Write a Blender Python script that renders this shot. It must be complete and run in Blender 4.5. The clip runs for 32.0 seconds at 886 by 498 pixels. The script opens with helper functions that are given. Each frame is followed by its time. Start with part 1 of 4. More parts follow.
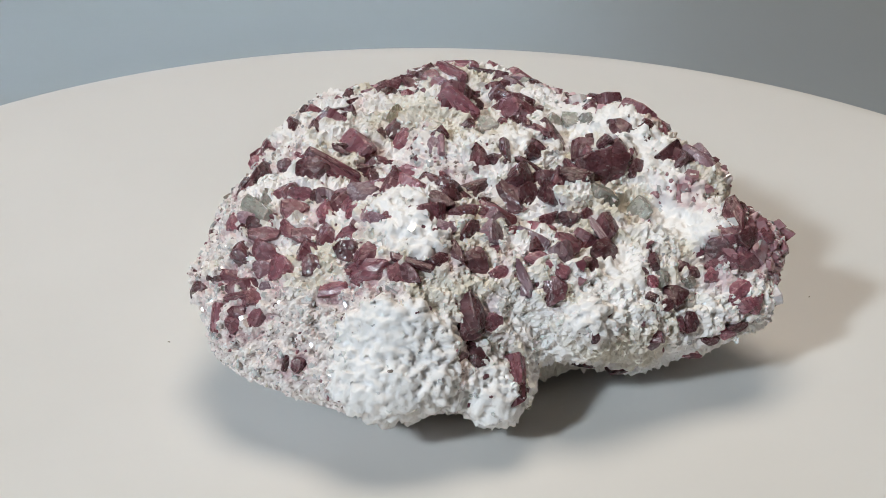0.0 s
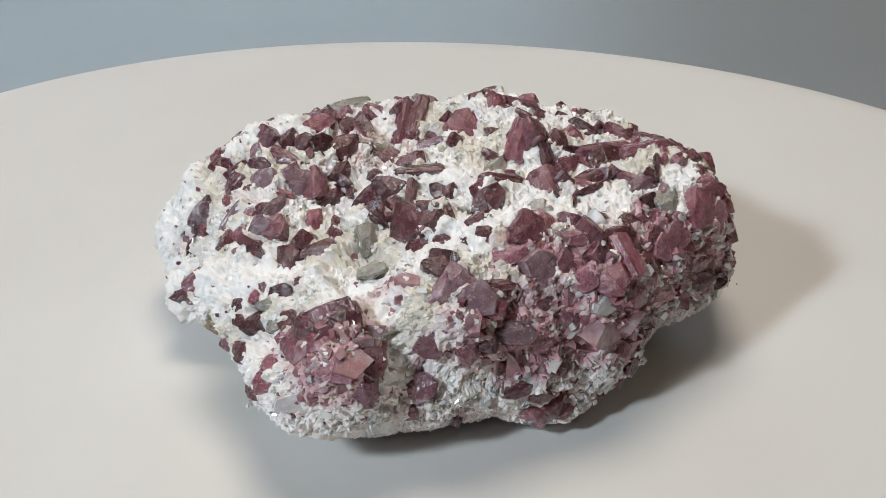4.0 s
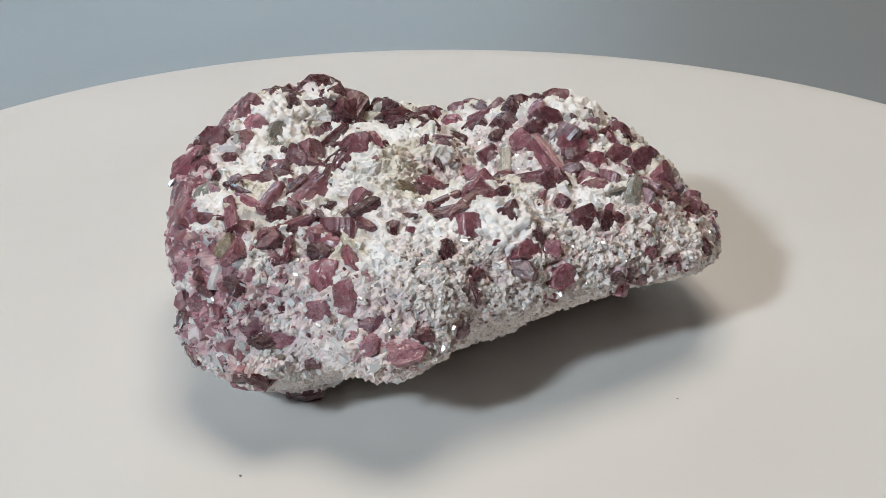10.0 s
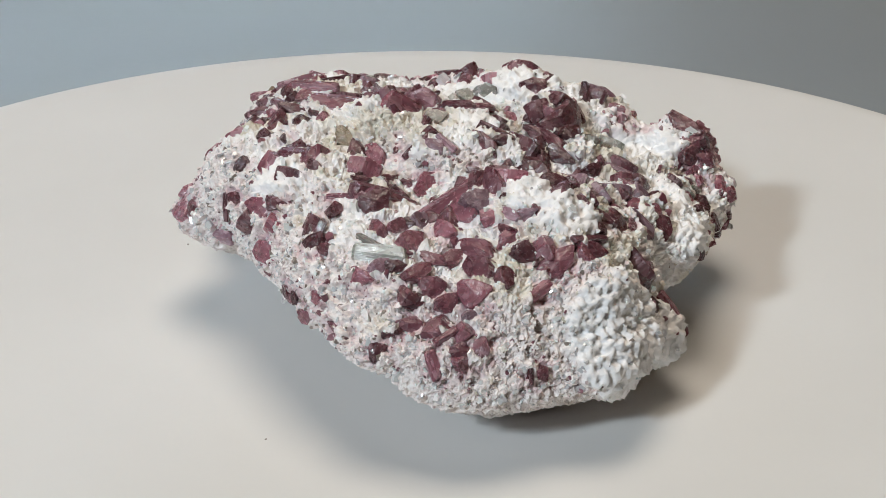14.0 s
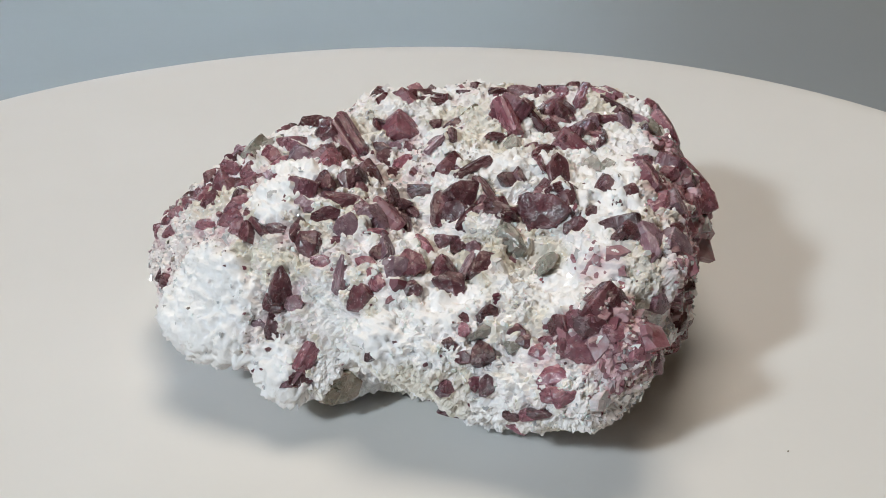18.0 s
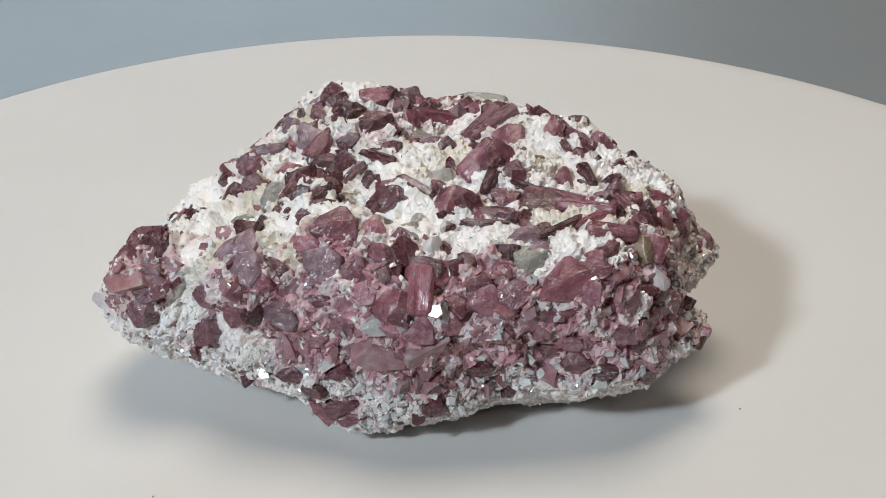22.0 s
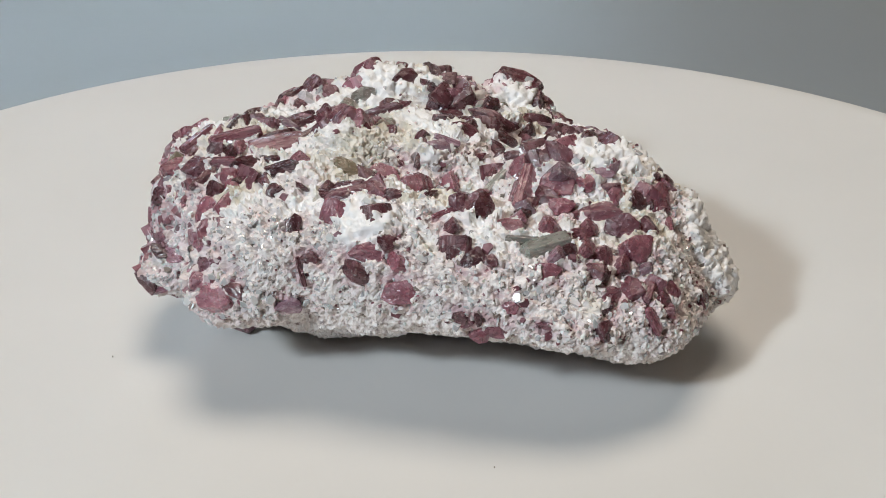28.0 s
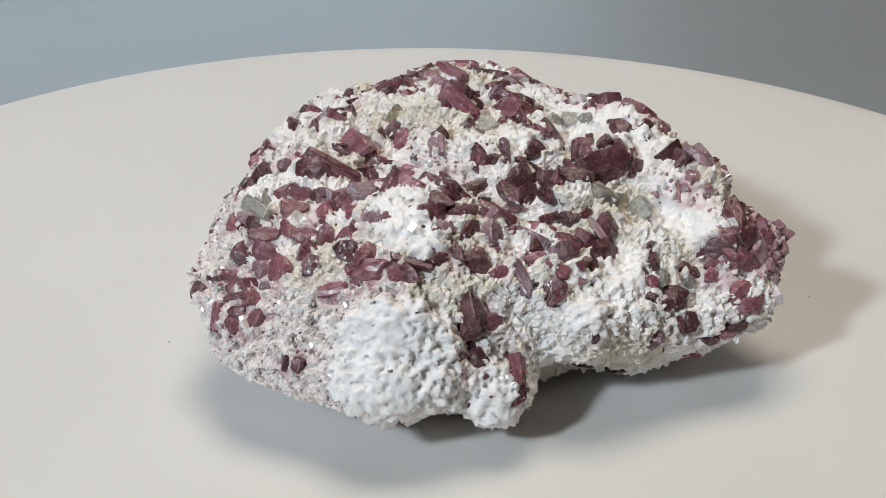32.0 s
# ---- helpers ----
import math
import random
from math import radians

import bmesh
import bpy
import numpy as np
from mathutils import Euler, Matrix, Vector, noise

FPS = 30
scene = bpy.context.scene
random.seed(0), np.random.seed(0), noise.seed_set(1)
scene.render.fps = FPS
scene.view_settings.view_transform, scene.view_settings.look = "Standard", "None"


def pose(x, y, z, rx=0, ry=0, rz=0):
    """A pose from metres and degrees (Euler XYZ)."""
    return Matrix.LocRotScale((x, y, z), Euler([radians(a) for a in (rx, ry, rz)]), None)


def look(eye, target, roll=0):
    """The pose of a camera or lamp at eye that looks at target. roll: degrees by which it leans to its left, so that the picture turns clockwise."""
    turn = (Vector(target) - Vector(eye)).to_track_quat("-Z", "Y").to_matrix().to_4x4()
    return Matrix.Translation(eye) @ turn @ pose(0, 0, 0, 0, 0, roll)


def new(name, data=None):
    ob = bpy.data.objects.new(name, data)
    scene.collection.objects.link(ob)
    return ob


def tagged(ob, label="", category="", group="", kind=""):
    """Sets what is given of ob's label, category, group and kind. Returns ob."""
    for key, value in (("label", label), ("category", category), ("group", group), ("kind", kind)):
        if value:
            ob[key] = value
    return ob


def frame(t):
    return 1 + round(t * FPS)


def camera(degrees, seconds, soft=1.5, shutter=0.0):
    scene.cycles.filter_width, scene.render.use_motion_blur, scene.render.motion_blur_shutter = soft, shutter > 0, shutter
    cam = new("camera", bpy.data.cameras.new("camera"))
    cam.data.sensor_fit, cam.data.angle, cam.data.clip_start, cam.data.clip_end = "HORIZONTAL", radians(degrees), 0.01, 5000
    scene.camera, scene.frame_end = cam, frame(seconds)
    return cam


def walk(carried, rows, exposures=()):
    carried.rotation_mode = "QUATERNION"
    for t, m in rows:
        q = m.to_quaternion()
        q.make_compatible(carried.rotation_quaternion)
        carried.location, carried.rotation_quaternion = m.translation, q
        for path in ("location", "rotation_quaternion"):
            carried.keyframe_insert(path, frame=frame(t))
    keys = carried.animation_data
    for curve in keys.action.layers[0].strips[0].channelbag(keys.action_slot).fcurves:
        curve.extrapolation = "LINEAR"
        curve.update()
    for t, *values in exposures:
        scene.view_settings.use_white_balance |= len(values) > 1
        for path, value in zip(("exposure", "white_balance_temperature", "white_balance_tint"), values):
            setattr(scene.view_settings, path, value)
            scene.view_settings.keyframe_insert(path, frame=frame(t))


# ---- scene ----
MM = 0.001

# ---------- camera ----------
EYE = (0.0, -0.210, 0.11645)
YAW, PITCH, ROLL = 0.1921, 26.466, 0.1906
AHEAD = (math.sin(radians(YAW)) * math.cos(radians(PITCH)), math.cos(radians(YAW)) * math.cos(radians(PITCH)), -math.sin(radians(PITCH)))
VIEW = look(EYE, tuple(e + a for e, a in zip(EYE, AHEAD)), ROLL)
cam = camera(31.266, 32.0, soft=0.85)
walk(cam, [(0.0, VIEW), (32.0, VIEW)], exposures=[(0.0, 0.0), (32.0, 0.0)])

# ---------- light: a cool daylight lamp from the front left, a warm ceiling panel above ----------
world = bpy.data.worlds.new("room_air")
scene.world = world
world.use_nodes = True
world.node_tree.nodes["Background"].inputs[0].default_value = (1.0, 0.74, 0.50, 1)
world.node_tree.nodes["Background"].inputs[1].default_value = 0.02


def area(name, place, target, size, watts, colour):
    lamp = bpy.data.lights.new(name, "AREA")
    lamp.shape, lamp.size, lamp.energy, lamp.color = "DISK", size, watts, colour
    ob = new(name, lamp)
    ob.matrix_world = look(place, target)
    return ob


area("daylight_lamp", (-0.65, -0.78, 0.715), (0.0, 0.0, 0.0), 0.125, 9.5, (0.81, 0.92, 1.0))
area("ceiling_panel", (0.0, 0.20, 1.15), (0.0, 0.05, 0.0), 0.68, 7.5, (1.0, 0.885, 0.755))


# ---------- materials ----------
def material(name, rough=0.6, spec=0.5):
    mat = bpy.data.materials.new(name)
    mat.use_nodes = True
    tree = mat.node_tree
    b = tree.nodes["Principled BSDF"]
    b.inputs["Roughness"].default_value = rough
    b.inputs["Specular IOR Level"].default_value = spec
    return mat, tree, b


def noise_node(tree, scale, detail=4.0, rough=0.55, coords="Object", stretch=None):
    at = tree.nodes.new("ShaderNodeTexCoord").outputs[coords]
    if stretch:
        m = tree.nodes.new("ShaderNodeMapping")
        m.inputs["Scale"].default_value = stretch
        tree.links.new(at, m.inputs["Vector"])
        at = m.outputs["Vector"]
    n = tree.nodes.new("ShaderNodeTexNoise")
    n.inputs["Scale"].default_value, n.inputs["Detail"].default_value, n.inputs["Roughness"].default_value = scale, detail, rough
    tree.links.new(at, n.inputs["Vector"])
    return n.outputs["Fac"]


def ramp(tree, fac, *stops):
    r = tree.nodes.new("ShaderNodeValToRGB")
    els = r.color_ramp.elements
    while len(els) < len(stops):
        els.new(0.5)
    for e, (p, c) in zip(els, stops):
        e.position, e.color = p, (*c, 1)
    tree.links.new(fac, r.inputs["Fac"])
    return r.outputs["Color"]


def mix(tree, fac, a, b, how="MIX"):
    m = tree.nodes.new("ShaderNodeMix")
    m.data_type, m.blend_type = "RGBA", how
    if hasattr(fac, "links"):
        tree.links.new(fac, m.inputs[0])
    else:
        m.inputs[0].default_value = fac
    for slot, x in ((6, a), (7, b)):
        if hasattr(x, "links"):
            tree.links.new(x, m.inputs[slot])
        else:
            m.inputs[slot].default_value = (*x, 1)
    return m.outputs[2]


def bump(tree, b, fac, strength, distance):
    n = tree.nodes.new("ShaderNodeBump")
    n.inputs["Strength"].default_value, n.inputs["Distance"].default_value = strength, distance
    tree.links.new(fac, n.inputs["Height"])
    tree.links.new(n.outputs["Normal"], b.inputs["Normal"])


def attribute(tree, name):
    a = tree.nodes.new("ShaderNodeAttribute")
    a.attribute_name = name
    return a.outputs["Fac"]


def island(tree):
    return tree.nodes.new("ShaderNodeNewGeometry").outputs["Random Per Island"]


def paint_white():
    mat, tree, b = material("matte_white_platter", 0.62, 0.35)
    c = ramp(tree, noise_node(tree, 14.0, 5.0), (0.3, (0.685, 0.680, 0.665)), (0.7, (0.725, 0.720, 0.707)))
    tree.links.new(c, b.inputs["Base Color"])
    bump(tree, b, noise_node(tree, 900.0, 3.0), 0.10, 0.0002)
    return mat


def table_grey():
    mat, tree, b = material("blue_grey_tabletop", 0.43, 1.0)
    c = ramp(tree, noise_node(tree, 5.0, 6.0), (0.3, (0.250, 0.280, 0.300)), (0.7, (0.285, 0.318, 0.340)))
    tree.links.new(c, b.inputs["Base Color"])
    bump(tree, b, noise_node(tree, 350.0, 3.0), 0.08, 0.0003)
    return mat


def plaster(name, colour):
    mat, tree, b = material(name, 0.85, 0.3)
    c = ramp(tree, noise_node(tree, 3.0, 6.0), (0.3, tuple(0.94 * v for v in colour)), (0.7, colour))
    tree.links.new(c, b.inputs["Base Color"])
    bump(tree, b, noise_node(tree, 120.0, 3.0), 0.15, 0.001)
    return mat


def albite():
    """The white, chalky to sugary ground mass, with cream stains and pink and lilac zones."""
    mat, tree, b = material("white_albite", 0.7, 0.4)
    white = ramp(tree, noise_node(tree, 420.0, 9.0, 0.72), (0.27, (0.42, 0.37, 0.33)), (0.34, (0.72, 0.69, 0.665)), (0.41, (0.87, 0.85, 0.84)), (0.58, (0.925, 0.91, 0.91)))
    cream = ramp(tree, noise_node(tree, 330.0, 6.0, 0.7), (0.3, (0.50, 0.43, 0.31)), (0.6, (0.76, 0.71, 0.60)))
    lilac = ramp(tree, noise_node(tree, 900.0, 4.0, 0.7), (0.33, (0.38, 0.30, 0.285)), (0.43, (0.76, 0.685, 0.665)), (0.60, (0.90, 0.86, 0.845)))
    tint = mix(tree, 0.6, noise_node(tree, 170.0, 8.0, 0.75), attribute(tree, "block"))
    rose = ramp(tree, tint, (0.18, (0.24, 0.090, 0.112)), (0.36, (0.43, 0.190, 0.225)), (0.50, (0.55, 0.29, 0.335)), (0.60, (0.63, 0.43, 0.47)), (0.68, (0.70, 0.60, 0.62)), (0.78, (0.80, 0.77, 0.77)))
    c = mix(tree, attribute(tree, "cream"), white, cream)
    c = mix(tree, attribute(tree, "lilac"), c, lilac)
    c = mix(tree, attribute(tree, "rose"), c, rose)
    tree.links.new(c, b.inputs["Base Color"])
    tree.links.new(ramp(tree, attribute(tree, "rose"), (0.0, (0.72,) * 3), (0.8, (0.45,) * 3)), b.inputs["Roughness"])
    b.inputs["Subsurface Weight"].default_value = 0.12
    b.inputs["Subsurface Radius"].default_value = (0.0012, 0.0011, 0.001)
    bump(tree, b, noise_node(tree, 1500.0, 5.0, 0.7), 0.4, 0.0004)
    return mat


def grain(name, rough, stops, spec=0.5, clear=0.0, dull=1200.0, even=0.35, ior=1.55, relief=0.5):
    """Small crystal grains of many tints, one for each grain."""
    mat, tree, b = material(name, rough, spec)
    c = ramp(tree, island(tree), *stops)
    c = mix(tree, even, c, ramp(tree, noise_node(tree, dull, 5.0, 0.6), *((0.30 + 0.40 * p, q) for p, q in stops)))
    tree.links.new(c, b.inputs["Base Color"])
    b.inputs["IOR"].default_value = ior
    b.inputs["Transmission Weight"].default_value = clear
    b.inputs["Subsurface Weight"].default_value = 0.3
    b.inputs["Subsurface Radius"].default_value = (0.0016, 0.0010, 0.0011)
    bump(tree, b, noise_node(tree, 1600.0, 5.0, 0.7), relief, 0.0003)
    return mat


def gem(name, deep, mid, pale, clear, rough=0.20):
    """Glassy tourmaline: striped along its length, paler and dusted with white in places."""
    mat, tree, b = material(name, rough, 0.6)
    rnd = tree.nodes.new("ShaderNodeObjectInfo").outputs["Random"]
    body = ramp(tree, noise_node(tree, 2.2, 4.0, 0.6, stretch=(1.0, 1.0, 0.6)), (0.30, deep), (0.52, mid), (0.75, pale))
    tone = ramp(tree, rnd, (0.0, (0.62, 0.58, 0.60)), (0.5, (1.0, 1.0, 1.0)), (1.0, (1.30, 1.22, 1.25)))
    body = mix(tree, 1.0, body, tone, "MULTIPLY")
    dust = ramp(tree, noise_node(tree, 420.0, 6.0, 0.7, "Generated", (0.012, 0.012, 0.012)), (0.60, (0, 0, 0)), (0.68, (1, 1, 1)))
    body = mix(tree, dust, body, (0.72, 0.69, 0.68))
    tree.links.new(body, b.inputs["Base Color"])
    r = ramp(tree, noise_node(tree, 3.5, 4.0), (0.35, (rough * 0.55,) * 3), (0.65, (rough * 2.0,) * 3))
    tree.links.new(r, b.inputs["Roughness"])
    b.inputs["IOR"].default_value = 1.63
    b.inputs["Transmission Weight"].default_value = clear
    b.inputs["Subsurface Weight"].default_value = 0.25
    b.inputs["Subsurface Radius"].default_value = (0.0025, 0.0009, 0.0011)
    lines = noise_node(tree, 9.0, 3.0, 0.5, stretch=(1.6, 1.6, 0.08))
    dents = noise_node(tree, 3.2, 5.0, 0.6)
    bump(tree, b, mix(tree, 0.6, lines, dents), 0.20, 0.10)
    return mat


MAT_PLATTER, MAT_TABLE = paint_white(), table_grey()
# the walls' brown is chosen so that their bounce warms the shadows
MAT_WALL, MAT_FLOOR = plaster("warm_bounce_beige", (0.45, 0.32, 0.20)), plaster("grey_floor", (0.32, 0.29, 0.26))
# glowing panel added behind the unseen window, to brighten the tabletop's left
MAT_GLEAM, gleam_tree, gleam_bsdf = material("added_gleam_panel", 1.0)
gleam_bsdf.inputs["Base Color"].default_value = (0.6, 0.75, 0.9, 1)
gleam_bsdf.inputs["Emission Color"].default_value = (0.62, 0.82, 1.0, 1)
gleam_bsdf.inputs["Emission Strength"].default_value = 8.6
MAT_ALBITE = albite()
MAT_CHIP = grain("albite_chip", 0.5, ((0.0, (0.62, 0.58, 0.55)), (0.18, (0.83, 0.82, 0.81)), (1.0, (0.92, 0.92, 0.92))))
MAT_STAIN = grain("stained_chip", 0.6, ((0.0, (0.42, 0.36, 0.27)), (0.5, (0.70, 0.65, 0.56)), (1.0, (0.84, 0.81, 0.77))))
MAT_ROSE = grain("rose_grain", 0.25, ((0.0, (0.29, 0.110, 0.135)), (0.3, (0.47, 0.200, 0.240)), (0.55, (0.57, 0.30, 0.345)), (0.8, (0.65, 0.46, 0.50)), (1.0, (0.78, 0.72, 0.72))), 0.8, 0.45, 700.0, 0.7)
MAT_LILAC = grain("lilac_grain", 0.45, ((0.0, (0.36, 0.27, 0.26)), (0.25, (0.76, 0.68, 0.66)), (1.0, (0.91, 0.875, 0.86))))
MAT_MICA = grain("mica_flake", 0.12, ((0.0, (0.40, 0.40, 0.41)), (0.5, (0.64, 0.64, 0.65)), (1.0, (0.84, 0.84, 0.85))), 1.0, ior=2.1, relief=0.08)
MAT_SPECK = grain("wine_grain", 0.3, ((0.0, (0.06, 0.018, 0.025)), (0.6, (0.17, 0.05, 0.07)), (1.0, (0.30, 0.14, 0.16))))
# grey-brown colour that imitates the dark of tiny pits
MAT_DARK_PIT = grain("dark_pit_grain", 0.5, ((0.0, (0.14, 0.11, 0.095)), (0.6, (0.27, 0.22, 0.19)), (1.0, (0.40, 0.34, 0.30))))
MAT_GEM = {
    "d": gem("dark_rubellite", (0.074, 0.026, 0.032), (0.168, 0.064, 0.077), (0.34, 0.168, 0.188), 0.35),
    "p": gem("pink_rubellite", (0.22, 0.078, 0.100), (0.39, 0.158, 0.198), (0.57, 0.32, 0.365), 0.45),
    "r": gem("rose_rubellite", (0.29, 0.118, 0.150), (0.48, 0.230, 0.285), (0.66, 0.45, 0.50), 0.45, 0.24),
    "l": gem("lilac_tourmaline", (0.190, 0.105, 0.135), (0.300, 0.190, 0.225), (0.45, 0.34, 0.38), 0.15),
    "g": gem("grey_quartz", (0.34, 0.33, 0.28), (0.46, 0.45, 0.40), (0.60, 0.59, 0.54), 0.30),
    # mica plates: the glint is partly put into this pale colour
    "m": gem("silvery_glint_mica", (0.46, 0.45, 0.46), (0.60, 0.59, 0.60), (0.76, 0.75, 0.76), 0.15, 0.12),
    "q": gem("smoky_quartz", (0.20, 0.165, 0.11), (0.31, 0.26, 0.18), (0.46, 0.40, 0.30), 0.30),
}


# ---------- helpers ----------
def part(name, mesh, mat, parent, label=""):
    ob = new(name, mesh)
    if mat and not mesh.materials:
        mesh.materials.append(mat)
    ob.parent = parent
    if label:
        tagged(ob, label)
    return ob


def mesh_of(name, verts, faces, mat=None, smooth=False):
    me = bpy.data.meshes.new(name)
    me.from_pydata([tuple(v) for v in verts], [], [tuple(f) for f in faces])
    if smooth:
        me.polygons.foreach_set("use_smooth", [True] * len(me.polygons))
    if mat:
        me.materials.append(mat)
    return me


def box(name, x0, x1, y0, y1, z0, z1, mat, label):
    bm = bmesh.new()
    bmesh.ops.create_cube(bm, size=1.0)
    for v in bm.verts:
        v.co = Vector(((x0 + x1) / 2 + v.co.x * (x1 - x0), (y0 + y1) / 2 + v.co.y * (y1 - y0), (z0 + z1) / 2 + v.co.z * (z1 - z0)))
    me = bpy.data.meshes.new(name)
    bm.to_mesh(me)
    bm.free()
    me.materials.append(mat)
    ob = new(name, me)
    return tagged(ob, label, kind="structure")


def turned(name, profile, steps, mat, warp=None):
    """A body turned about z from (radius, height) pairs, from its top centre to its bottom centre."""
    verts, faces = [], []
    for r, z in profile:
        for k in range(steps):
            a = 2 * math.pi * k / steps
            verts.append((r * math.cos(a), r * math.sin(a), z + (warp(r, a) if warp else 0.0)))
    for i in range(len(profile) - 1):
        for k in range(steps):
            n = (k + 1) % steps
            faces.append((i * steps + k, (i + 1) * steps + k, (i + 1) * steps + n, i * steps + n))
    faces.append(tuple(range(steps)))
    faces.append(tuple(reversed(range((len(profile) - 1) * steps, len(profile) * steps))))
    return mesh_of(name, verts, faces, mat, smooth=True)


# ---------- the room and the table ----------
TABLE = -0.042
# walls and ceiling are added out of view, to close in the light
box("floor", -2.2, 2.2, -2.2, 2.4, -0.80, -0.76, MAT_FLOOR, "plain grey floor of the room")
# an added, unseen window and glowing panel in this wall make the tabletop's gleam
WIN = (-1.70, 0.30, 0.57, 0.86)  # x from, to; z from, to
box("wall_north", WIN[1], 2.2, 2.3, 2.4, -0.76, 1.7, MAT_WALL, "added unseen brownish beige wall behind the table, for warm bounce")
box("wall_north_pier", -2.2, WIN[0], 2.3, 2.4, -0.76, 1.7, MAT_WALL, "added unseen brownish beige wall beside the added window")
box("wall_north_sill", WIN[0], WIN[1], 2.3, 2.4, -0.76, WIN[2], MAT_WALL, "added unseen brownish beige wall under the added window")
box("wall_north_head", WIN[0], WIN[1], 2.3, 2.4, WIN[3], 1.7, MAT_WALL, "added unseen brownish beige wall over the added window")
box("backdrop", WIN[0] - 0.3, WIN[1] + 0.3, 2.52, 2.54, WIN[2] - 0.3, WIN[3] + 0.3, MAT_GLEAM, "added pale blue glowing panel for the gleam on the tabletop")


def build_added_window():
    ob = tagged(new("added_window"), "added unseen white framed window with a glowing panel behind", "window", kind="structure")
    ob.location = (0, 2.36, 0)
    for x0, x1, z0, z1 in ((WIN[0], WIN[1], WIN[2], WIN[2] + 0.05), (WIN[0], WIN[1], WIN[3] - 0.05, WIN[3]), (WIN[0], WIN[0] + 0.05, WIN[2] + 0.05, WIN[3] - 0.05), (WIN[1] - 0.05, WIN[1], WIN[2] + 0.05, WIN[3] - 0.05)):
        bm = bmesh.new()
        bmesh.ops.create_cube(bm, size=1.0)
        for v in bm.verts:
            v.co = Vector(((x0 + x1) / 2 + v.co.x * (x1 - x0), v.co.y * 0.05, (z0 + z1) / 2 + v.co.z * (z1 - z0)))
        me = bpy.data.meshes.new("window_frame")
        bm.to_mesh(me)
        bm.free()
        part("window_frame", me, MAT_PLATTER, ob)


build_added_window()
box("wall_south", -2.2, 2.2, -2.3, -2.2, -0.76, 1.7, MAT_WALL, "added unseen brownish beige wall behind the camera, for warm bounce")
box("wall_west", -2.3, -2.2, -2.2, 2.3, -0.76, 1.7, MAT_WALL, "added unseen brownish beige side wall, for warm bounce")
box("wall_east", 2.2, 2.3, -2.2, 2.3, -0.76, 1.7, MAT_WALL, "added unseen brownish beige side wall, for warm bounce")
box("ceiling", -2.2, 2.2, -2.2, 2.3, 1.7, 1.75, MAT_WALL, "added unseen brownish beige ceiling, for warm bounce")


def build_table():
    ob = tagged(new("table"), "blue-grey smooth tabletop under the white turntable", "table")
    ob.location = (0.0, 0.4, TABLE)
    bm = bmesh.new()
    bmesh.ops.create_cube(bm, size=1.0)
    for v in bm.verts:
        v.co = Vector((v.co.x * 2.6, v.co.y * 1.9, v.co.z * 0.03 - 0.015))
    bmesh.ops.bevel(bm, geom=bm.edges[:], offset=0.004, segments=2, affect="EDGES")
    me = bpy.data.meshes.new("tabletop")
    bm.to_mesh(me)
    bm.free()
    part("tabletop", me, MAT_TABLE, ob)
    leg = turned("leg", [(0.03, -0.03), (0.03, -0.60), (0.025, -0.718)], 16, MAT_TABLE)
    for x in (-1.2, 1.2):
        for y in (-0.85, 0.85):
            part("leg", leg, None, ob).location = (x, y, 0.0)
    return ob


build_table()


# ---------- the turntable ----------
def build_turntable():
    """A white disc, its rim very slightly out of true, turning on a low round foot."""
    ob = tagged(new("turntable"), "round matte white turntable, its disc slowly turning", "turntable")
    ob.location = (0, 0, TABLE)
    R = 125.8 * MM

    def warp(r, a):
        k = (r / R) ** 2 * MM
        return k * (0.12 - 1.26 * math.cos(a) - 0.90 * math.sin(a) - 0.20 * math.cos(2 * a) + 0.58 * math.sin(2 * a) + 0.27 * math.cos(3 * a) - 0.14 * math.sin(3 * a))

    rings = [(0.001, 0.0)] + [(R * k / 24, 0.0) for k in range(1, 24)]
    rim = [(R - 0.8 * MM, 0.0), (R - 0.25 * MM, -0.2 * MM), (R, -0.8 * MM), (R, -5.0 * MM), (R - 0.8 * MM, -5.8 * MM), (0.08, -6.0 * MM), (0.001, -6.0 * MM)]
    disc = part("platter", turned("platter", rings + rim, 180, MAT_PLATTER, warp), None, ob, "flat white disc with a thin rounded rim")
    h = -TABLE - 6.8 * MM
    part("foot", turned("foot", [(0.001, h), (0.078, h), (0.080, h - 0.002), (0.080, 0.003), (0.078, 0.0), (0.001, 0.0)], 96, MAT_PLATTER), None, ob)
    part("spindle", turned("spindle", [(0.001, h + 0.0012), (0.012, h + 0.0012), (0.012, h - 0.001), (0.001, h - 0.001)], 24, MAT_PLATTER), None, ob)
    return disc


platter = build_turntable()

# ---------- the specimen: its ground mass is modelled from lumps of clay, in millimetres above the disc ----------
CLAY = []


def clay(x, y, z, r, flat):
    """A round lump of radius r that is flat times as broad as it is high; lumps near one another melt together."""
    CLAY.append((x, y, z, r, flat))


clay(-7.5, -27.6, 11.2, 13.6, 2.47)
clay(1.6, 29.3, 15.7, 13.2, 0.97)
clay(-19.7, -6.6, 18.5, 12.4, 1.61)
clay(-3.6, -18.8, 15.8, 13.4, 0.90)
clay(20.4, -19.2, 14.2, 12.1, 1.63)
clay(35.6, -13.3, 12.0, 11.1, 1.68)
clay(-16.5, 7.6, 19.2, 11.0, 1.07)
clay(-6.7, 16.2, 10.5, 12.0, 2.11)
clay(33.7, 0.9, 20.8, 8.7, 1.36)
clay(1.5, 29.2, 9.9, 11.2, 2.39)
clay(19.5, 17.5, 8.0, 11.1, 1.61)
clay(-13.5, 21.5, 20.3, 11.0, 1.47)
